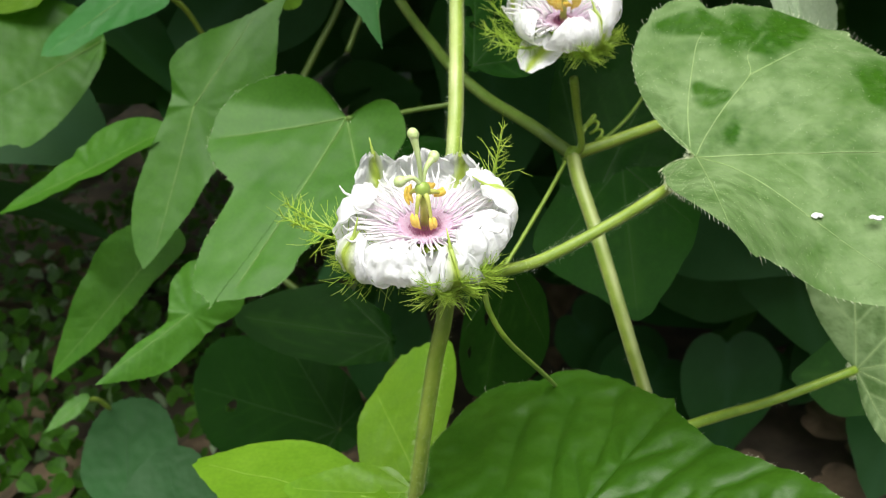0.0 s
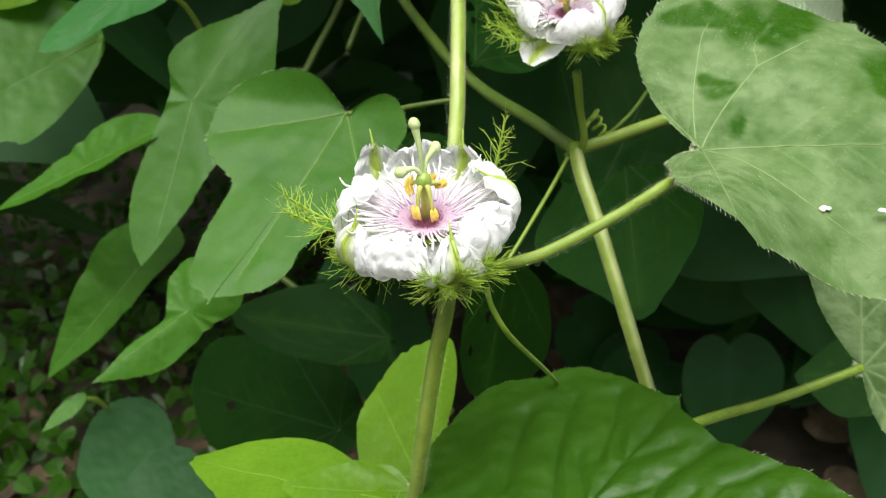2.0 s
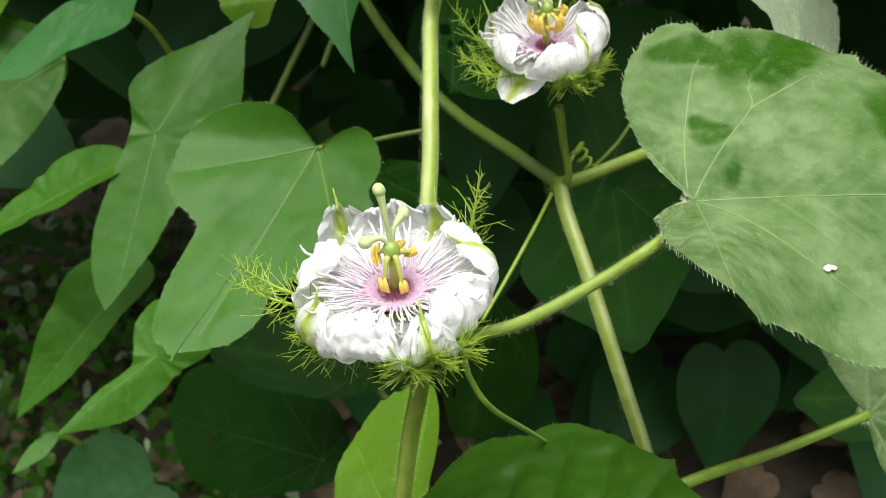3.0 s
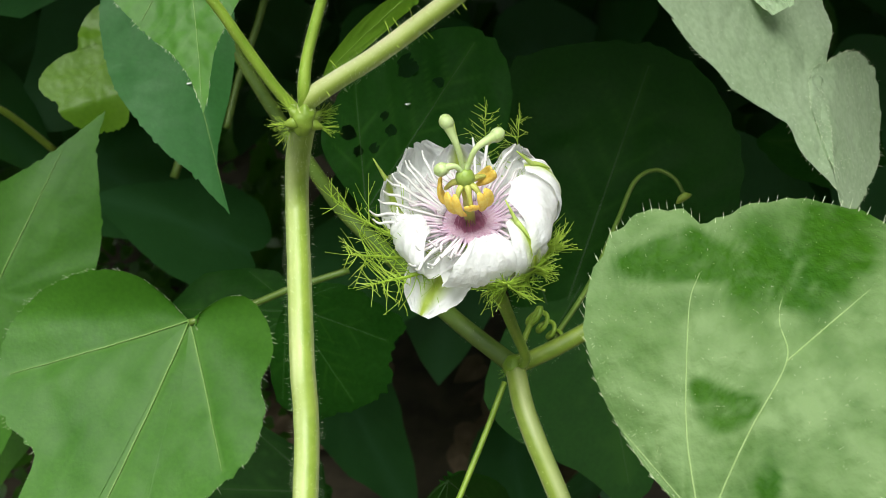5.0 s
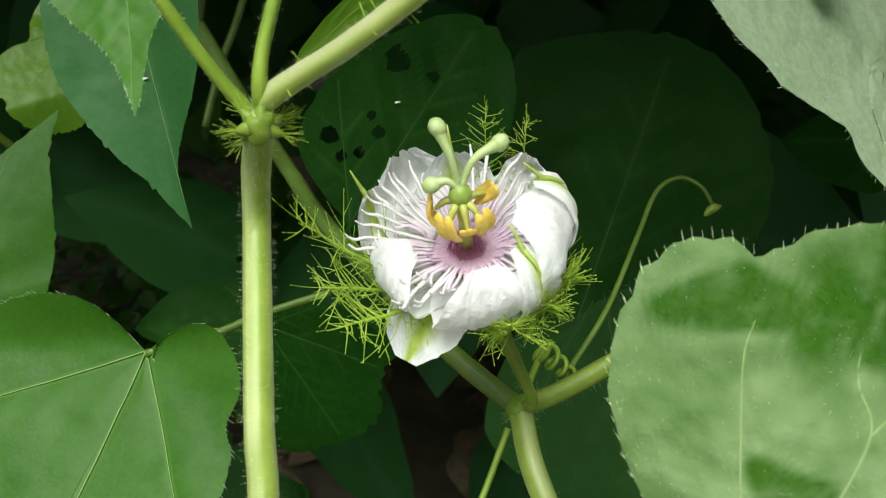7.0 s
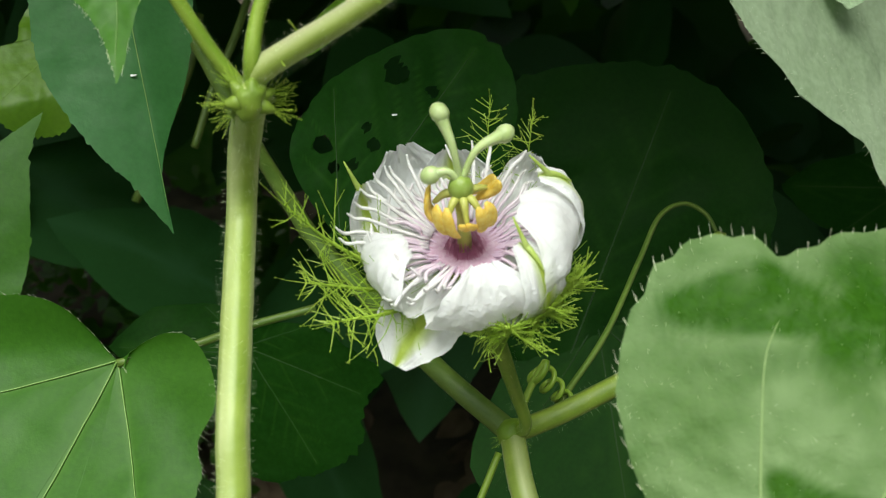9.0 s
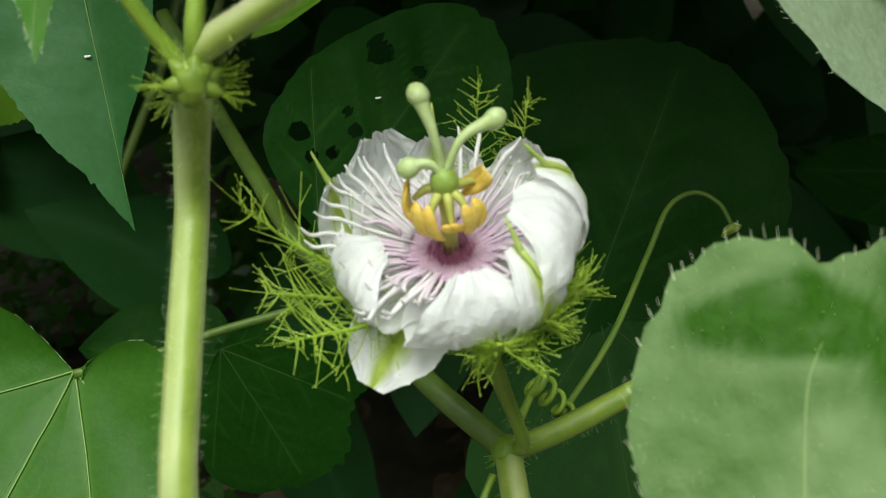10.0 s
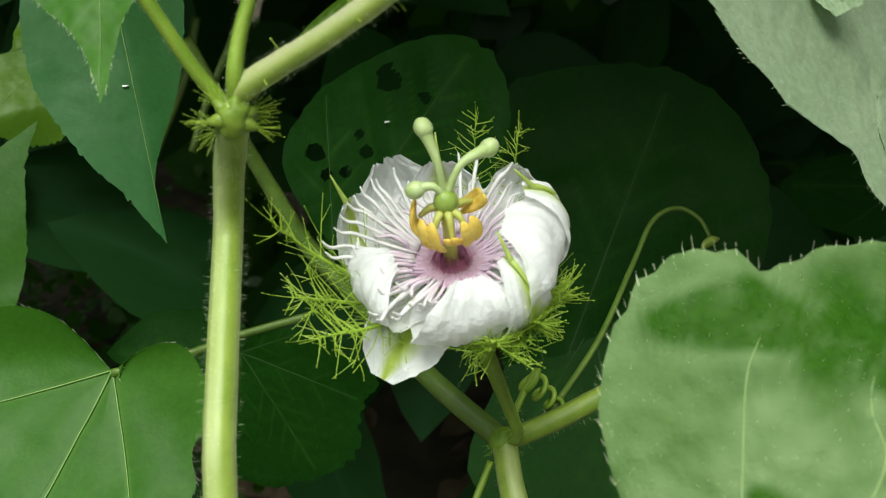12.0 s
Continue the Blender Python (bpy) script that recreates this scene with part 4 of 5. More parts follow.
petiole_mid = stem("leaf_stalk", [(-0.02620, 0.26064, 0.40652), (-0.01433, 0.26494, 0.40547), (-0.00345, 0.26985, 0.40538), (0.00960, 0.27297, 0.40616)], (0.0008, 0.0008, 0.0008), STEM_SHADED, "dull green leaf stalk in the shade", parent=vine, seed=14)
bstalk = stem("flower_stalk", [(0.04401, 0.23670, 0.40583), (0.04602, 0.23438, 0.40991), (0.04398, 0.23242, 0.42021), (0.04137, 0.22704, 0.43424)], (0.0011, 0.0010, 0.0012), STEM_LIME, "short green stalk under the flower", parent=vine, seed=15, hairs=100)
stalk_far = stem("leaf_stalk", [(0.19736, 0.29343, 0.27183), (0.22440, 0.30252, 0.23023), (0.26543, 0.33115, 0.14508), (0.32692, 0.39370, 0.01991)], (0.0012, 0.0014), STEM_SHADED, "dim leaf stalk in deep shade", parent=vine, seed=16)
dim_stem = stem("vine_stem", [(-0.07217, 0.41965, 0.34385), (-0.06086, 0.43217, 0.36268), (-0.04955, 0.44469, 0.38151), (-0.04389, 0.45560, 0.39803)], (0.0016, 0.0016), STEM_SHADED, "dim green stem deep in the growth", parent=vine, seed=17)
dim_stem3 = stem("vine_stem", [(-0.02048, 0.44582, 0.41246), (-0.02716, 0.42819, 0.39976), (-0.03497, 0.41499, 0.38775), (-0.04143, 0.40021, 0.37451)], (0.0013, 0.0012), STEM_SHADED, "dim green stem behind the hanging leaf", parent=vine, seed=19)
dim_stem2 = stem("vine_stem", [(-0.08023, 0.34827, 0.28983), (-0.05567, 0.33439, 0.27711), (-0.03683, 0.32351, 0.26913), (-0.01555, 0.30758, 0.26250), (0.00723, 0.28937, 0.25234)], (0.0015, 0.0015), STEM_SHADED, "dim green stem in the shade", parent=vine, seed=18)
BRANCH_LINE = ((0.01485, 0.22860, 0.47569), (0.01661, 0.22860, 0.47716), (0.02035, 0.22847, 0.47926), (0.02723, 0.22792, 0.48309), (0.03869, 0.22773, 0.49037), (0.04776, 0.22684, 0.49687))
TORN_AT = (0.09866, 0.25870, 0.46675)
NODE_TOP, NODE_BACK, COIL = (0.01386, 0.22766, 0.47329), (0.04401, 0.23670, 0.40583), ((0.04587, 0.23760, 0.41070), (0.04847, 0.24226, 0.41470), (0.05395, 0.24144, 0.40722))
DEBRIS_AT = ((0.02757, 0.30150, 0.43179), (-0.01967, 0.29284, 0.44843), (0.08358, 0.15174, 0.43542), (0.09490, 0.15041, 0.43582))
OVARY_A, OVARY_B = (0.00241, 0.14867, 0.44388), (0.03738, 0.22751, 0.45965)


# ---- flowers ----
def petal_mesh(length, width, base_r, base_z, start, curl, crumple, seed, bend=0.5, power=1.0, cupped=0.2, keel=0.0, rows=46, cols=41):
    """A petal that leaves the cup outwards and curls up and inwards along its length; its keel mask is greener in the middle."""
    verts, mask, centre = [], [], []
    r, z, step = base_r, base_z, length / (rows - 1)
    for i in range(rows):
        s = i / (rows - 1)
        turn = min(1.0, max(0.0, (s - bend) / (1.0 - bend))) if bend > 0 else min(1.0, max(0.0, (s + bend) / 0.14))
        th = radians(start + curl * turn ** power)
        if i:
            r += step * math.cos(th)
            z += step * math.sin(th)
        n = Vector((-math.sin(th), 0, math.cos(th)))
        w = width * 0.5 * (math.sin(math.pi * (0.16 + 0.76 * s)) ** 0.7) * (1 - 0.25 * max(0, s - 0.85) / 0.15)
        centre.append((r, z, th))
        for k in range(cols):
            q = 2 * k / (cols - 1) - 1
            fold = abs(noise.noise(Vector((s * 5, q * 3.2, seed + 21)))) + 0.6 * abs(noise.noise(Vector((s * 11, q * 8, seed + 5))))
            rumple = crumple * (noise.noise(Vector((s * 4.5, q * 2.4, seed))) + 0.5 * noise.noise(Vector((s * 9, q * 6, seed + 7)))
                                + 0.4 * noise.noise(Vector((s * 3, q * 14, seed + 3))) + 0.22 * noise.noise(Vector((s * 5, q * 30, seed + 17))) + 1.1 * (0.35 - fold))
            edge = 1 + 0.09 * noise.noise(Vector((s * 6, q * 0.5, seed + 11))) + 0.04 * noise.noise(Vector((s * 26, q * 0.5, seed + 13)))
            p = Vector((r, 0, z)) + n * (cupped * w * q * q + rumple * (0.25 + s)) + Vector((0, q * w * edge, 0))
            verts.append(p)
            mask.append(keel * min(1.0, max(0.0, 1.2 - abs(q) / max(0.30, 0.70 - 0.36 * s))) ** 1.2)
    faces = [(i * cols + k, i * cols + k + 1, (i + 1) * cols + k + 1, (i + 1) * cols + k) for i in range(rows - 1) for k in range(cols - 1)]
    return verts, faces, mask, centre


def bract_mesh(points, rng, spread=0.0062, thick=0.00034, dense=1, gaps=0.2, fine=1.0, forks=0.28):
    """A bract cut into fine gland-tipped threads on both sides of its rib."""
    line = smooth_line(points, 9)
    n = len(line)
    v, f, _ = tube_data(line, (thick, thick * 0.85, thick * 0.6, thick * 0.2), 6)
    pieces = [(v, f)]

    def thread(root, way, bend, ln, r):
        arm = smooth_line([root, root + way * ln * 0.5 + bend * ln * 0.10, root + way * ln + bend * ln * 0.38], 4)
        pieces.append(tube_data(arm, (r, r * 0.75, r * 0.4), 4)[:2])
        tip = arm[-1] - arm[-2]
        pieces.append(spike(arm[-1], arm[-1] + tip * 0.5, r * 0.5, 0.00011))
        return arm

    for i in range(3, n):
        s = i / (n - 1)
        d = line[i] - line[i - 1]
        d /= np.linalg.norm(d)
        out = np.cross(d, (0, 0, 1))
        out /= np.linalg.norm(out) + 1e-9
        up = np.cross(out, d)
        for sign in (-1, 1) * dense:
            if rng.random() < gaps:
                continue
            ln = spread * (0.35 + 0.75 * math.sin(math.pi * min(1, 0.12 + s * 0.86))) * rng.uniform(0.55, 1.2)
            way = sign * out * rng.uniform(0.5, 1.1) + d * rng.uniform(0.1, 0.9) + up * rng.uniform(-0.8, 0.8)
            way /= np.linalg.norm(way)
            bend = up * rng.uniform(-0.3, 0.7) + d * rng.uniform(-0.2, 0.6)
            arm = thread(line[i], way, bend, ln, 0.00011 * fine)
            for j in range(2, len(arm) - 1):
                if rng.random() < forks:
                    turn = rng.choice((-1, 1))
                    side = way * 0.8 + turn * np.cross(way, up) * rng.uniform(0.5, 0.9) + up * rng.uniform(-0.5, 0.5)
                    side /= np.linalg.norm(side)
                    thread(arm[j], side, bend, ln * rng.uniform(0.3, 0.6), 0.00007 * fine)
    thread(line[-1], d, up * 0.2, spread * 0.6, 0.00006)
    return joined(pieces)


def blob(centre, radii, along=(0, 0, 1), rows=10, cols=14, rough=0.0, seed=0):
    """A rounded body, longer along one way."""
    q = Vector((0, 0, 1)).rotation_difference(Vector(along).normalized())
    verts, faces = [], []
    for i in range(rows + 1):
        a = math.pi * i / rows
        for k in range(cols):
            b = 2 * math.pi * k / cols
            p = Vector((math.sin(a) * math.cos(b) * radii[0], math.sin(a) * math.sin(b) * radii[1], math.cos(a) * radii[2]))
            p *= 1 + rough * noise.noise(p * 900 + Vector((seed, 0, 0)))
            verts.append(Vector(centre) + q @ p)
    for i in range(rows):
        for k in range(cols):
            j = (k + 1) % cols
            faces.append((i * cols + k, (i + 1) * cols + k, (i + 1) * cols + j, i * cols + j))
    return verts, faces


def ring_turn(ob, degrees):
    ob.rotation_euler = (0, 0, radians(degrees))
    return ob


def passion_flower(label, ovary, axis, size, tall, sepals, petals, bracts, styles, anthers, seed, column=0.0008, corona=66, loose=(), crumple=0.08, reaches=(0.70, 0.86), perk=1.0, thin=1.0):
    """axis: the way the flower faces; tall: the column's height; sepals, petals: rows of azimuth, curl, length factor; styles: rows of azimuth, lean, length."""
    rng = random.Random(seed)
    axis = Vector(axis).normalized()
    side = Vector((1, 0, 0)) - axis * axis.x
    side.normalize()
    back = axis.cross(side)
    turn = Matrix((side, back, axis)).transposed().to_4x4()
    flower = thing("passion_flower", label, "flower", "passion flowers")
    flower.matrix_world = Matrix.Translation(Vector(ovary) - axis * tall) @ turn
    k = size
    # green cup under the petals
    prof = [(0.0, -0.36), (0.12, -0.36), (0.22, -0.31), (0.30, -0.22), (0.34, -0.12)]
    v, f = [], []
    for i, (r, z) in enumerate(prof):
        for c in range(24):
            a = 2 * math.pi * c / 24
            v.append((r * k * math.cos(a), r * k * math.sin(a), z * k))
    for i in range(len(prof) - 1):
        for c in range(24):
            d = (c + 1) % 24
            f.append((i * 24 + c, i * 24 + d, (i + 1) * 24 + d, (i + 1) * 24 + c))
    mesh_object("calyx_cup", v, f, BRACT, flower)
    # the pink disc in the middle, ringed and deepest at the column
    prof = [(0.04, -0.08), (0.12, -0.075), (0.17, -0.06), (0.22, -0.04), (0.28, -0.02), (0.34, -0.02), (0.40, -0.03)]
    v, f, m = [], [], []
    for i, (r, z) in enumerate(prof):
        for c in range(72):
            a = 2 * math.pi * c / 72
            b = 0.012 * math.cos(36 * a) if i > 1 else 0
            v.append((r * k * math.cos(a), r * k * math.sin(a), (z + b) * k))
            m.append(max(0.0, 1 - i / 3.5))
    for i in range(len(prof) - 1):
        for c in range(72):
            d = (c + 1) % 72
            f.append((i * 72 + c, i * 72 + d, (i + 1) * 72 + d, (i + 1) * 72 + c))
    mesh_object("disc", v, f, DISC, flower, masks={"violet": m})
    # short inner fringe
    pieces = []
    for i in range(150):
        a = 2 * math.pi * (i + rng.random() * 0.6) / 150
        r0 = k * rng.uniform(0.10, 0.24)
        p = np.array((r0 * math.cos(a), r0 * math.sin(a), -0.10 * k))
        q = np.array((r0 * 0.75 * math.cos(a), r0 * 0.75 * math.sin(a), k * rng.uniform(0.0, 0.05)))
        pieces.append(spike(p, q, 0.00006, 0.00009))
    v, f = joined(pieces)
    tagged(mesh_object("inner_fringe", v, f, DISC, flower, "short dark pink threads round the column", masks={"violet": [0.75] * len(v)}), kind="stuff")
    # long threads of the corona, white with violet feet
    kinds = []
    for n in range(7):
        lift, tipup = rng.uniform(-0.02, 0.05), perk * rng.uniform(0.0, 0.12)
        reach = rng.uniform(*reaches)
        pts = [(0.24, 0, -0.07), (0.42, rng.uniform(-.01, .01), 0.0 + lift * 0.4), (0.62 * reach, rng.uniform(-.02, .02), 0.05 + lift),
               (0.82 * reach, rng.uniform(-.04, .04), 0.08 + lift * 1.4), (0.98 * reach, rng.uniform(-.06, .06), 0.10 + lift + tipup * 0.6), (1.02 * reach, rng.uniform(-.07, .07), 0.10 + 0.05 * perk + lift + tipup)]
        line = smooth_line(np.array(pts) * k, 4)
        v, f, _ = tube_data(line, np.array((0.00017, 0.00021, 0.00024, 0.00024, 0.00021, 0.00012)) * thin, 6)
        m = [min(1.0, max(0.0, 1.3 - math.hypot(p[0], p[1]) / (0.66 * k))) ** 0.8 for p in v]
        me = bpy.data.meshes.new("corona_thread")
        me.from_pydata([tuple(p) for p in v], [], f)
        me.polygons.foreach_set("use_smooth", [True] * len(me.polygons))
        me.attributes.new("violet", "FLOAT", "POINT").data.foreach_set("value", np.asarray(m, dtype=np.float32))
        me.materials.append(FILAMENT)
        kinds.append(me)
    for i in range(corona):
        ob = new("corona_thread", rng.choice(kinds))
        ob.parent = flower
        ob.rotation_euler = (radians(rng.uniform(-2, 2)), radians(rng.uniform(-4, 3)), 2 * math.pi * (i + rng.uniform(-0.3, 0.3)) / corona)
    for az, far, rise in loose:
        sway = rng.uniform(-0.12, 0.12)
        pts = [(0.35, 0, 0.0), (0.65 * far, sway * 0.4, 0.06 + 0.3 * rise), (0.88 * far, sway, 0.08 + 0.8 * rise), (far, sway * 1.5, 0.06 + rise), (1.06 * far, sway * 1.9, 0.14 + rise)]
        v, f, _ = tube_data(smooth_line(np.array(pts) * k, 5), (0.00022, 0.00027, 0.00027, 0.00024, 0.00012), 6)
        ring_turn(mesh_object("corona_thread", v, f, FILAMENT, flower, "", {"violet": [max(0.0, 0.9 - math.hypot(p[0], p[1]) / (0.6 * k)) for p in v]}), az)
    for az, curl, long, wide, start, bend in sepals:
        v, f, m, line = petal_mesh(k * 1.50 * long, k * 0.95 * wide, k * 0.16, -0.34 * k, start, curl, crumple * 0.75 * k, rng.uniform(0, 99), bend, keel=1.0)
        sepal = ring_turn(mesh_object("sepal", v, f, PETAL, flower, "white sepal with a green keel", {"keel": m}), az)
        if curl >= 180 or curl < 0:
            continue
        rib = [(r + 0.00035 * math.sin(t), 0, z - 0.00035 * math.cos(t)) for r, z, t in line[37:-2]]
        r, z, t = line[-3]
        t += radians(-35)
        rib += [(r + 0.0011 * math.cos(t) + 0.0004, 0, z + 0.0011 * math.sin(t)), (r + 0.0044 * math.cos(t) + 0.0004, 0, z + 0.0044 * math.sin(t))]
        v, f, _ = tube_data(smooth_line(rib, 2), (0.0001, 0.0002, 0.00030, 0.00036, 0.00045, 0.00042, 0.0001), 8)
        mesh_object("keel", v, f, KEEL, sepal, "green awned rib")
    for az, curl, long, wide, start, bend in petals:
        v, f, m, _ = petal_mesh(k * 1.42 * long, k * 1.0 * wide, k * 0.18, -0.27 * k, start, curl, crumple * k, rng.uniform(0, 99), bend)
        ring_turn(mesh_object("petal", v, f, PETAL, flower, "", {"keel": m}), az)
    # column, ovary, styles and stamens
    v, f, _ = tube_data([(0, 0, -0.16 * k), (0, 0, tall * 0.5), (0, 0, tall - 0.001)], (column * 1.3, column, column * 1.2), 12)
    mesh_object("column", v, f, STAMEN, flower, "", {"streak": [0] * len(v)})
    mesh_object("ovary", *blob((0, 0, tall), (0.0016, 0.0016, 0.0018)), OVARY, flower)
    for az, lean, ln in styles:
        a = radians(az)
        o = Vector((math.cos(a), math.sin(a), 0))
        top = Vector((0, 0, tall + 0.0012))
        mid = top + (o * math.sin(radians(lean * 0.6)) + Vector((0, 0, math.cos(radians(lean * 0.6))))) * ln * 0.5
        end = mid + (o * math.sin(radians(lean * 1.3)) + Vector((0, 0, math.cos(radians(lean * 1.3))))) * ln * 0.5
        line = smooth_line([top + o * 0.0003, mid, end], 7)
        v, f, _ = tube_data(line, (0.00046, 0.00044, 0.0005, 0.00066, 0.00098), 10)
        style = mesh_object("style", v, f, STYLE, flower)
        mesh_object("stigma", *blob(end, (0.00118, 0.00118, 0.0013), end - mid, 8, 12, 0.1), STYLE, style, "rounded pale green stigma")
    for az, drop, tilt, big in anthers:
        a = radians(az)
        o, e = Vector((math.cos(a), math.sin(a), 0)), Vector((-math.sin(a), math.cos(a), 0))
        top = Vector((0, 0, tall - 0.0011))
        p1, p2 = top + o * 0.0019 + Vector((0, 0, 0.0002)), top + o * 0.0035 - Vector((0, 0, drop))
        v, f, _ = tube_data(smooth_line([top, p1, p2], 6), (0.0006, 0.00055, 0.0003), 8)
        stamen = mesh_object("stamen", v, f, STAMEN, flower, "", {"streak": [0] * len(v)})
        way = (Vector((0, 0, -1)) * math.cos(radians(tilt)) - o * math.sin(radians(tilt)) * 0.6 + e * math.sin(radians(tilt)) * 0.6)
        arc = [p2 - way * 0.0019 * big + o * 0.0001, p2 - way * 0.0007 * big + o * 0.0006 * big, p2 + way * 0.0010 * big + o * 0.0008 * big, p2 + way * 0.0026 * big]
        line = smooth_line(arc, 5)
        sacs = []
        for half in (-1, 1):
            v, f, _ = tube_data(line + np.array(e) * half * 0.00058 * big, np.array((0.00020, 0.00060, 0.00074, 0.00072, 0.00060, 0.00022)) * big, 10)
            mid = np.repeat(line + np.array(e) * half * 0.00058 * big, 10, axis=0)
            flat = np.array(v) - mid
            sacs.append((mid + flat - np.outer(flat @ np.array(o), np.array(o)) * 0.5, f))
        v, f = joined(sacs)
        mesh_object("anther", v, f, ANTHER, stamen, "yellow anther dusted with pollen")
    for az, pts in bracts:
        v, f = bract_mesh(np.array(pts) * k, rng, *((0.36 * k, 0.00030, 2, 0.1) if pts is LOW else (0.0036, 0.00017, 1, 0.25, 0.7, 0.15) if pts is THIN else (0.34 * k, 0.00055, 1, 0.08, 1.15, 0.2) if pts is WIDE or pts is HIGH else (0.50 * k, 0.00042, 1, 0.22, 1.0, 0.16)))
        ring_turn(mesh_object("bract", v, f, BRACT, flower, "feathery green bract of fine gland-tipped threads", smooth=False), az)
    return flower


WILD = [(0.12, 0, -0.36), (0.60, 0.03, -0.32), (0.95, 0.05, -0.08), (1.28, 0.04, 0.22), (1.62, 0.02, 0.68)]
WIDE = [(0.12, 0, -0.36), (0.60, 0.03, -0.30), (0.98, 0.05, -0.12), (1.32, 0.04, 0.04), (1.68, 0.02, 0.30)]
HIGH = [(0.12, 0, -0.36), (0.65, 0.0, -0.34), (1.0, 0.02, -0.05), (1.16, 0.0, 0.35), (1.25, -0.03, 0.85)]
LOW = [(0.12, 0, -0.36), (0.45, 0.04, -0.44), (0.80, 0.05, -0.42), (1.02, 0.0, -0.28), (1.12, -0.06, -0.08)]
FLAT = [(0.12, 0, -0.36), (0.62, 0.0, -0.40), (0.98, -0.03, -0.34), (1.28, -0.04, -0.20), (1.56, -0.02, -0.05)]
THIN = [(0.12, 0, -0.36), (0.70, 0.0, -0.34), (1.08, 0.02, 0.0), (1.18, 0.02, 0.40), (1.22, 0.0, 0.78)]

passion_flower("fully open white passion flower with violet-footed corona and feathery green bracts", OVARY_A, (-0.04, -0.03, 1.0), 0.0168, 0.0082,
               sepals=[(6, 178, 1.15, 0.8, 10, 0.40), (66, 120, 1.0, 1, 8, 0.45), (122, 112, 1.08, 0.95, 6, 0.45), (-142, 160, 1.05, 0.9, -2, 0.42), (-70, 168, 1.05, 0.8, -3, 0.42)],
               petals=[(34, 180, 1.1, 1.05, 8, 0.42), (95, 140, 1.08, 1.1, 8, 0.42), (165, 205, 1.14, 1.2, 8, 0.40), (-110, 215, 1.10, 1.1, -4, 0.40), (-38, 220, 1.15, 1.2, 2, 0.38)],
               bracts=[(176, WIDE), (186, WIDE), (206, LOW), (40, HIGH), (-82, LOW), (-66, LOW), (-50, LOW)],
               styles=[(120, 14, 0.0105), (60, 55, 0.0066), (195, 75, 0.0052)],
               anthers=[(-115, 0.0040, 10, 0.8), (-62, 0.0048, 8, 0.7), (20, 0.0004, 60, 0.8), (140, 0.0010, 40, 0.9), (75, 0.0006, 60, 0.8)], seed=11, crumple=0.08, reaches=(0.72, 0.92), corona=110, perk=0.3, thin=0.7,
               loose=[(11 * i + 7 * math.sin(i * 2.3), 0.92 + 0.14 * math.sin(i * 5.1), 0.17 + 0.08 * math.cos(i * 3.7)) for i in range(33)])
passion_flower("white passion flower with incurled petals, violet corona and yellow anthers", OVARY_B, (-0.02, -0.12, 1.0), 0.0134, 0.0092,
               sepals=[(6, 160, 1.28, 0.75, 12, 0.34), (92, 104, 0.92, 1, 8, 0.45), (146, 104, 0.96, 1, 5, 0.45), (-130, -20, 0.72, 1.0, -9, 0.3), (-52, 172, 1.22, 0.62, -2, 0.30)],
               petals=[(44, 95, 0.95, 0.85, 10, 0.42), (118, 100, 1.05, 1.1, 6, 0.42), (202, 205, 1.10, 1.05, -2, 0.34), (-80, 172, 1.12, 1.15, -4, 0.32), (-20, 188, 1.36, 1.35, 8, 0.30)],
               bracts=[(180, WILD), (192, FLAT), (214, FLAT), (72, THIN), (50, THIN), (-70, LOW), (-48, LOW), (-26, LOW)],
               styles=[(118, 28, 0.0088), (32, 66, 0.0086), (175, 80, 0.0042)],
               anthers=[(-124, 0.0012, 16, 1.2), (-50, 0.0012, 22, 1.25), (22, 0.0002, 50, 1.15), (172, 0.0012, 14, 1.1), (-84, 0.0020, 55, 0.75)], seed=23, crumple=0.038, reaches=(0.72, 0.90),
               loose=[(172, 1.12, 0.16), (178, 1.16, 0.12), (184, 1.12, 0.10), (165, 1.05, 0.2), (158, 1.0, 0.26), (150, 1.0, 0.28), (142, 0.98, 0.3), (134, 0.95, 0.3), (146, 1.0, 0.3), (126, 0.95, 0.32),
                      (154, 1.03, 0.22), (225, 1.06, 0.0), (232, 1.02, -0.02), (240, 0.98, 0.0), (248, 0.92, 0.02), (75, 0.95, 0.34), (66, 0.95, 0.36), (58, 0.95, 0.34), (84, 0.95, 0.3)])


# ---- small growth on the vine ----
def gland_hairs(name, node, owner, ways, count, length, seed):
    """Tufts of stiff gland-tipped hairs that stand out round a node of the stem."""
    rng = random.Random(seed)
    p = np.array(node)
    for x, y, z in ways:
        pieces = []
        d = np.array((x, y, z), float)
        d /= np.linalg.norm(d)
        v, f, _ = tube_data([p + d * 0.001, p + d * length * 0.4, p + d * length * 0.6], (0.0014, 0.0011, 0.0005, 0.0002), 10)
        base = mesh_object(name, v, f, STEM_OLIVE, owner, "small green stipule at the node")
        for _ in range(count):
            w = d + np.array([rng.gauss(0, 0.45) for _ in range(3)])
            w /= np.linalg.norm(w)
            root = p + d * rng.uniform(0.3, 0.6) * length
            pieces.append(spike(root, root + w * length * rng.uniform(0.3, 0.65), 0.000026, 0.00009))
        v, f = joined(pieces)
        mesh_object("gland_hairs", v, f, BRACT, base, "tuft of green gland-tipped hairs", smooth=False)


gland_hairs("stipule", NODE_TOP, main_stem, ((-1, -0.3, 0.1), (-0.6, 0.1, 0.8), (1, -0.3, -0.4), (1, 0.2, 0.3), (-0.9, 0.1, -0.6), (0.8, 0.4, -0.2)), 22, 0.0052, 1)
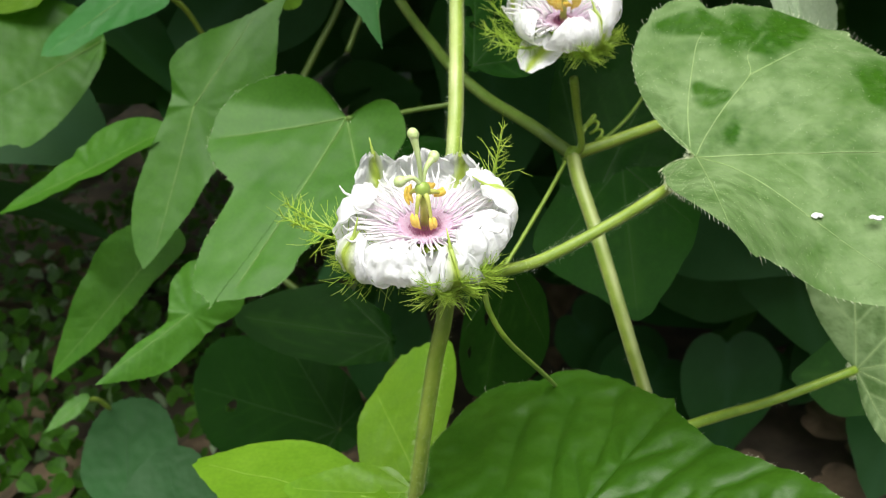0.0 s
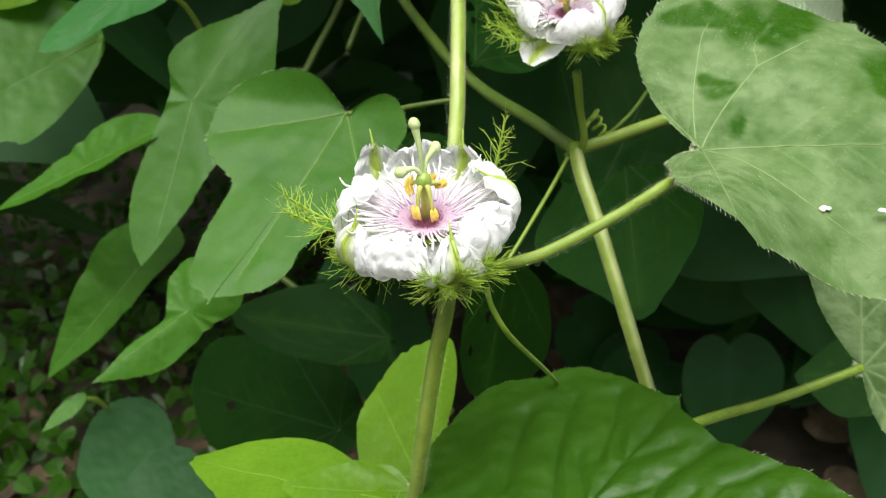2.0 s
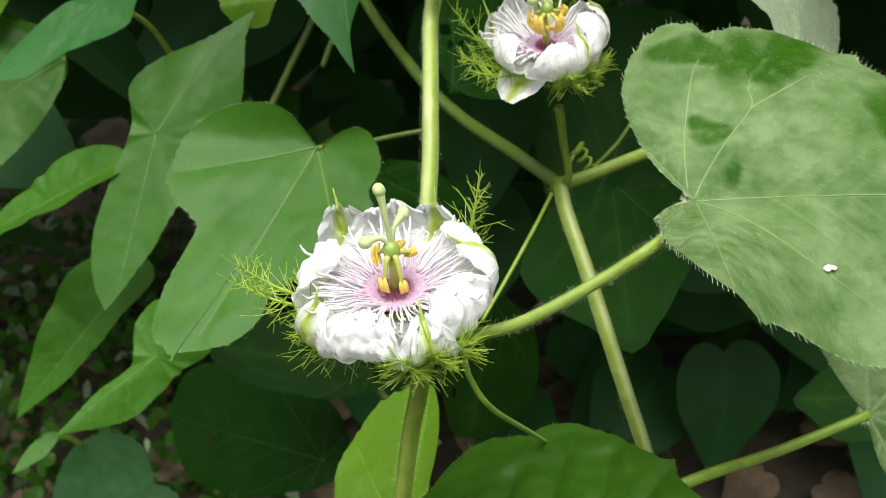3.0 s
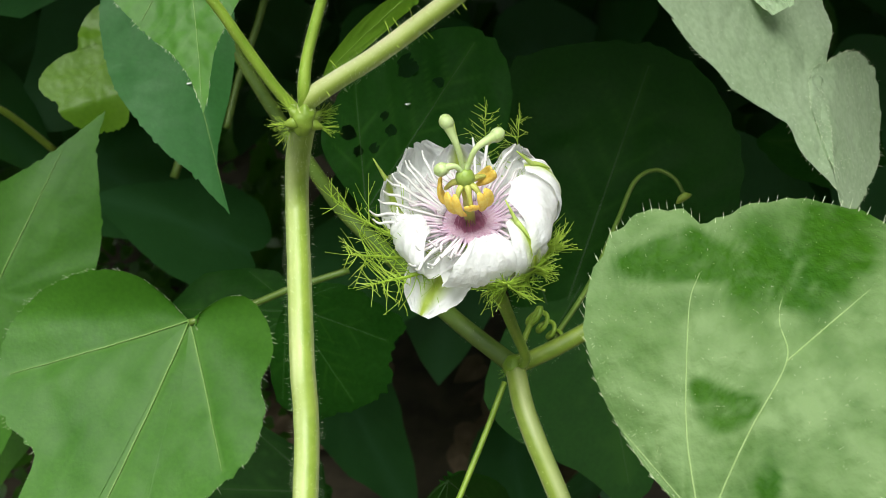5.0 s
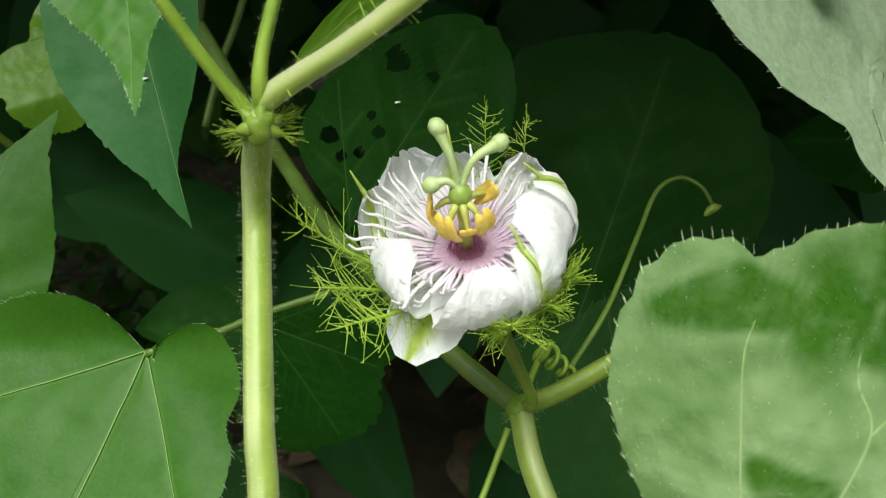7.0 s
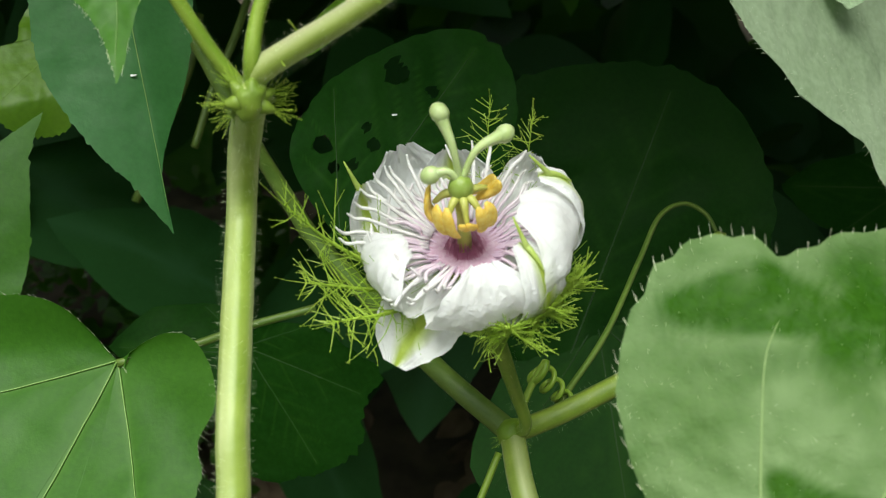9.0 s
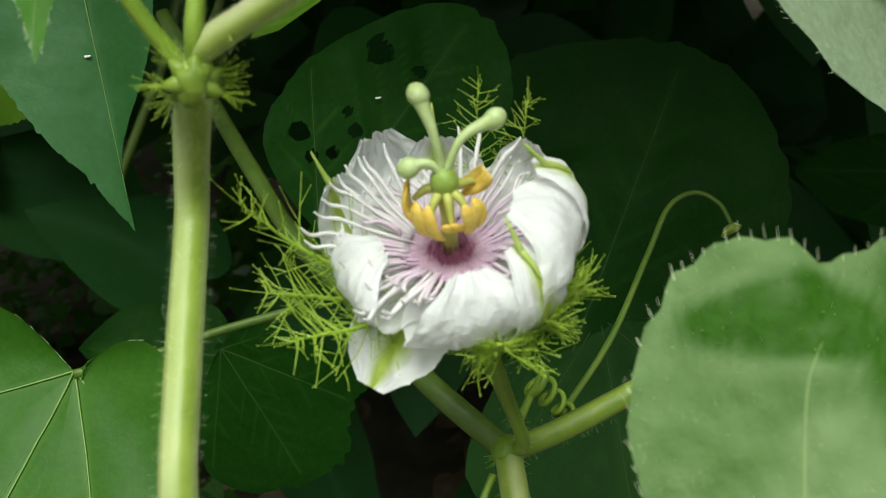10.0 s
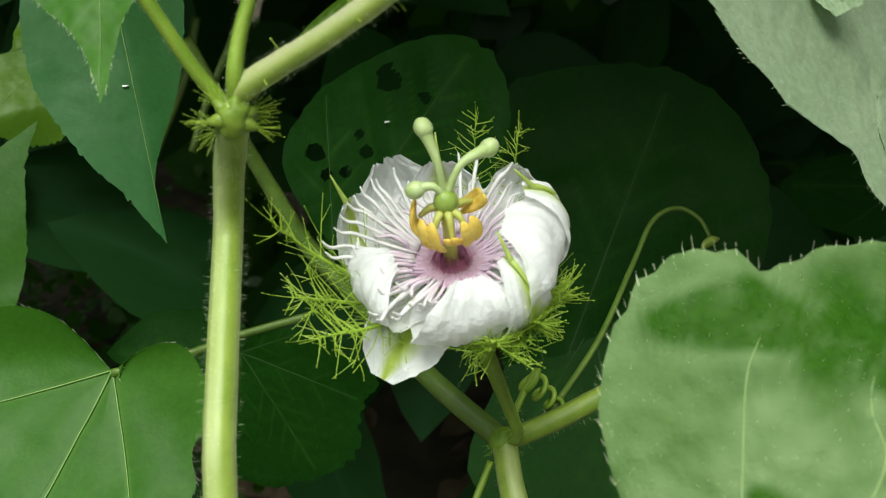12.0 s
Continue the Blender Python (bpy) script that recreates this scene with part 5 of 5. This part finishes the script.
gland_hairs("stipule", NODE_BACK, back_stem_low, ((-1, -0.5, -0.2), (-0.8, 0.2, -0.5), (0.9, -0.3, -0.5)), 10, 0.0035, 2)
mesh_object("node_swelling", *blob(Vector(NODE_TOP) + Vector((0.0002, -0.0002, 0.0002)), (0.0018, 0.0018, 0.0025), (0.3, 0.1, 0.9), 12, 16, 0.3), STEM_OLIVE, main_stem, "knobbly green swelling at the node", {"streak": [0.0] * 208})
mesh_object("node_swelling", *blob(NODE_BACK, (0.0025, 0.0025, 0.003), (0.2, 0.5, -0.8), 10, 14, 0.15), STEM_LIME, back_stem_low)

mesh_object("bud", *blob((0.08960, 0.27980, 0.41080), (0.0009, 0.0009, 0.0019), (-0.9, -0.2, -0.4), 8, 10, 0.5), STEM_OLIVE, tendril_long, "small withered bud", {"streak": [0.2] * 90})
hv, hf = hairs_on_line(smooth_line([Vector(NODE_TOP), *[main for main in BRANCH_LINE]], 4)[6:], 0.0015, 16, 0.0016, random.Random(9), 0.00012, 0.00006)
mesh_object("gland_hairs", hv, hf, BRACT, branch, "sparse gland-tipped hairs", smooth=False)
v, f, m, _ = petal_mesh(0.011, 0.007, 0, 0, 10, 60, 0.0016, 5.5, 0.3)
torn = tagged(mesh_object("torn_leaf_tip", v, f, LEAF_FUZZY, masks={"vein": [0] * len(v)}), "dry torn whitish piece of the felted leaf", "leaf")
torn.matrix_world = look(TORN_AT, (0.02, 0.0, 0.75)) @ pose(0, 0, 0, 0, 0, 60)
foot, head, tail = (np.array(p) for p in COIL)
axis = (tail - head) / np.linalg.norm(tail - head)
out = np.cross(axis, (0, 1, 0))
out /= np.linalg.norm(out)
over = np.cross(axis, out)
coil = [foot, foot * 0.5 + head * 0.5 + out * 0.0006]
for i in range(34):
    a = 2 * math.pi * i / 10
    coil.append(head + (tail - head) * i / 33 + (out * math.cos(a) + over * math.sin(a)) * (0.0022 - 0.0011 * i / 33))
stem("tendril", coil, (0.0006, 0.0005, 0.00045, 0.0004), STEM_LIME, "tightly coiled thin tendril", parent=vine, sides=7, steps=3, seed=40)

for i, p in enumerate(DEBRIS_AT):
    big = 0.42 if i < 2 else 0.95
    pieces = [blob(Vector(p) + Vector((0.0009 * j, 0.0002 * j, 0.0004)) * big, (0.0003 * big, 0.0005 * big, (0.0010 - 0.0003 * abs(j)) * big), (1, 0.5 * j - 0.3, -0.2), 7, 9, 0.9, i * 3 + j) for j in (-1, 0, 1)]
    tagged(mesh_object("white_fleck", *joined(pieces), DEBRIS), "small white dried fleck lying on the leaf", "debris", "flecks on the leaf")


# ---- ground and the growth behind ----
def ground_sheet():
    """One sheet to the horizon, finely cut and uneven near the vine."""
    edges = np.concatenate([-np.geomspace(60, 1.3, 10), np.linspace(-1.2, 1.6, 70), np.geomspace(1.7, 60, 10)])
    n = len(edges)
    verts = []
    for y in edges:
        for x in edges:
            near = math.exp(-((x / 2.5) ** 2 + (y / 2.5) ** 2))
            verts.append((x, y, near * (0.03 * noise.noise(Vector((x * 6, y * 6, 0))) + 0.012 * noise.noise(Vector((x * 25, y * 25, 4))))))
    faces = [(j * n + i, j * n + i + 1, (j + 1) * n + i + 1, (j + 1) * n + i) for j in range(n - 1) for i in range(n - 1)]
    ob = mesh_object("ground", verts, faces, SOIL)
    tagged(ob, "dark bare soil in deep shade under the vine", "ground", kind="structure")


ground_sheet()


HALF = (1, 0.86, 0.74, 0.66, 0.62, 0.59, 0.57, 0.56, 0.55, 0.54, 0.53, 0.52, 0.51, 0.50, 0.48, 0.45, 0.41, 0.35)
HEART = HALF + (0.28,) + HALF[:0:-1]


def leaf_mass(name, label, mat, count, box, size, seed, face=(0, -0.5, 0.8), spread=0.7, profile=None, keep=None):
    """Very many leaves that nobody could count, in one mesh."""
    rng = random.Random(seed)
    profile = profile or HEART
    verts, faces, mask = [], [], []
    made = 0
    while made < count:
        p = Vector([rng.uniform(a, b) for a, b in box])
        if keep and not keep(p):
            continue
        made += 1
        n = (Vector(face) + Vector((rng.gauss(0, spread), rng.gauss(0, spread), rng.gauss(0, spread)))).normalized()
        d = Vector((rng.gauss(0, 1), rng.gauss(-0.4, 0.6), rng.gauss(-0.6, 0.6)))
        d = (d - n * d.dot(n)).normalized()
        r = d.cross(n)
        s = size * rng.uniform(0.6, 1.25)
        start, segs = len(verts), 30
        verts.append(p)
        mask.append(1.0)
        droop, cup = rng.uniform(0.05, 0.35), rng.uniform(0, 0.3)
        for rho in (0.33, 0.68, 1.0):
            for k in range(segs):
                a = 360 * k / segs
                q = radius_at(profile, a) * rho
                x, y = math.sin(radians(a)) * q, math.cos(radians(a)) * q
                verts.append(p + (r * x + d * y + n * (cup * x * x - droop * max(0, y) ** 2 + 0.05 * rho * noise.noise(Vector((a * 0.04, made, 0))))) * s)
                mask.append(max(0.0, 1 - abs(x) / 0.05) * 0.8)
        faces += [(start, start + 1 + (k + 1) % segs, start + 1 + k) for k in range(segs)]
        for i in range(2):
            b = start + 1 + i * segs
            faces += [(b + k, b + (k + 1) % segs, b + segs + (k + 1) % segs, b + segs + k) for k in range(segs)]
    ob = mesh_object(name, verts, faces, mat, masks={"vein": mask})
    return tagged(ob, label, "foliage", kind="stuff")


leaf_mass("undergrowth", "dense deep green leaves in shade behind the vine", LEAF_HALF_SHADED, 420, ((-0.55, 0.6), (0.45, 0.85), (0.05, 0.55)), 0.075, 3,
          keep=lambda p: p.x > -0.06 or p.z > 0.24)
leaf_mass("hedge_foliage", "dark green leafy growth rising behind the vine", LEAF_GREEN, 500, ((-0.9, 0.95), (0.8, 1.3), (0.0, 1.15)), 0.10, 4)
# added above the view only to keep light off the rear leaves
leaf_mass("upper_foliage", "unseen leafy canopy added overhead to shade the growth behind", LEAF_SHADED, 820, ((-0.6, 0.7), (0.25, 0.82), (0.55, 0.80)), 0.085, 8,
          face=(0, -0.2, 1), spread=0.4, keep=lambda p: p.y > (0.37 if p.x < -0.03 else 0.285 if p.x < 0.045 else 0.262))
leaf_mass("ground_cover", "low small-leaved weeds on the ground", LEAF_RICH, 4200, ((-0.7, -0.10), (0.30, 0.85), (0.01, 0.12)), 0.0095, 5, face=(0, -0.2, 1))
leaf_mass("pale_weeds", "small greyish pale weeds among the ground cover", LEAF_FUZZY, 110, ((-0.6, -0.08), (0.34, 0.8), (0.03, 0.11)), 0.012, 12, face=(0, -0.2, 1))
leaf_mass("leaf_litter", "dry brown fallen leaves on the soil", LITTER, 260, ((-0.5, 0.5), (0.25, 0.8), (0.008, 0.03)), 0.032, 6, face=(0, 0, 1), spread=0.25)
# never in view; added to block low sky light and its reflections
leaf_mass("bank_foliage", "unseen leafy screen added behind the camera to cut low light", LEAF_GREEN, 500, ((-1.6, 1.6), (-1.5, -1.1), (0.0, 1.1)), 0.13, 9, face=(0, 0.5, 0.6))
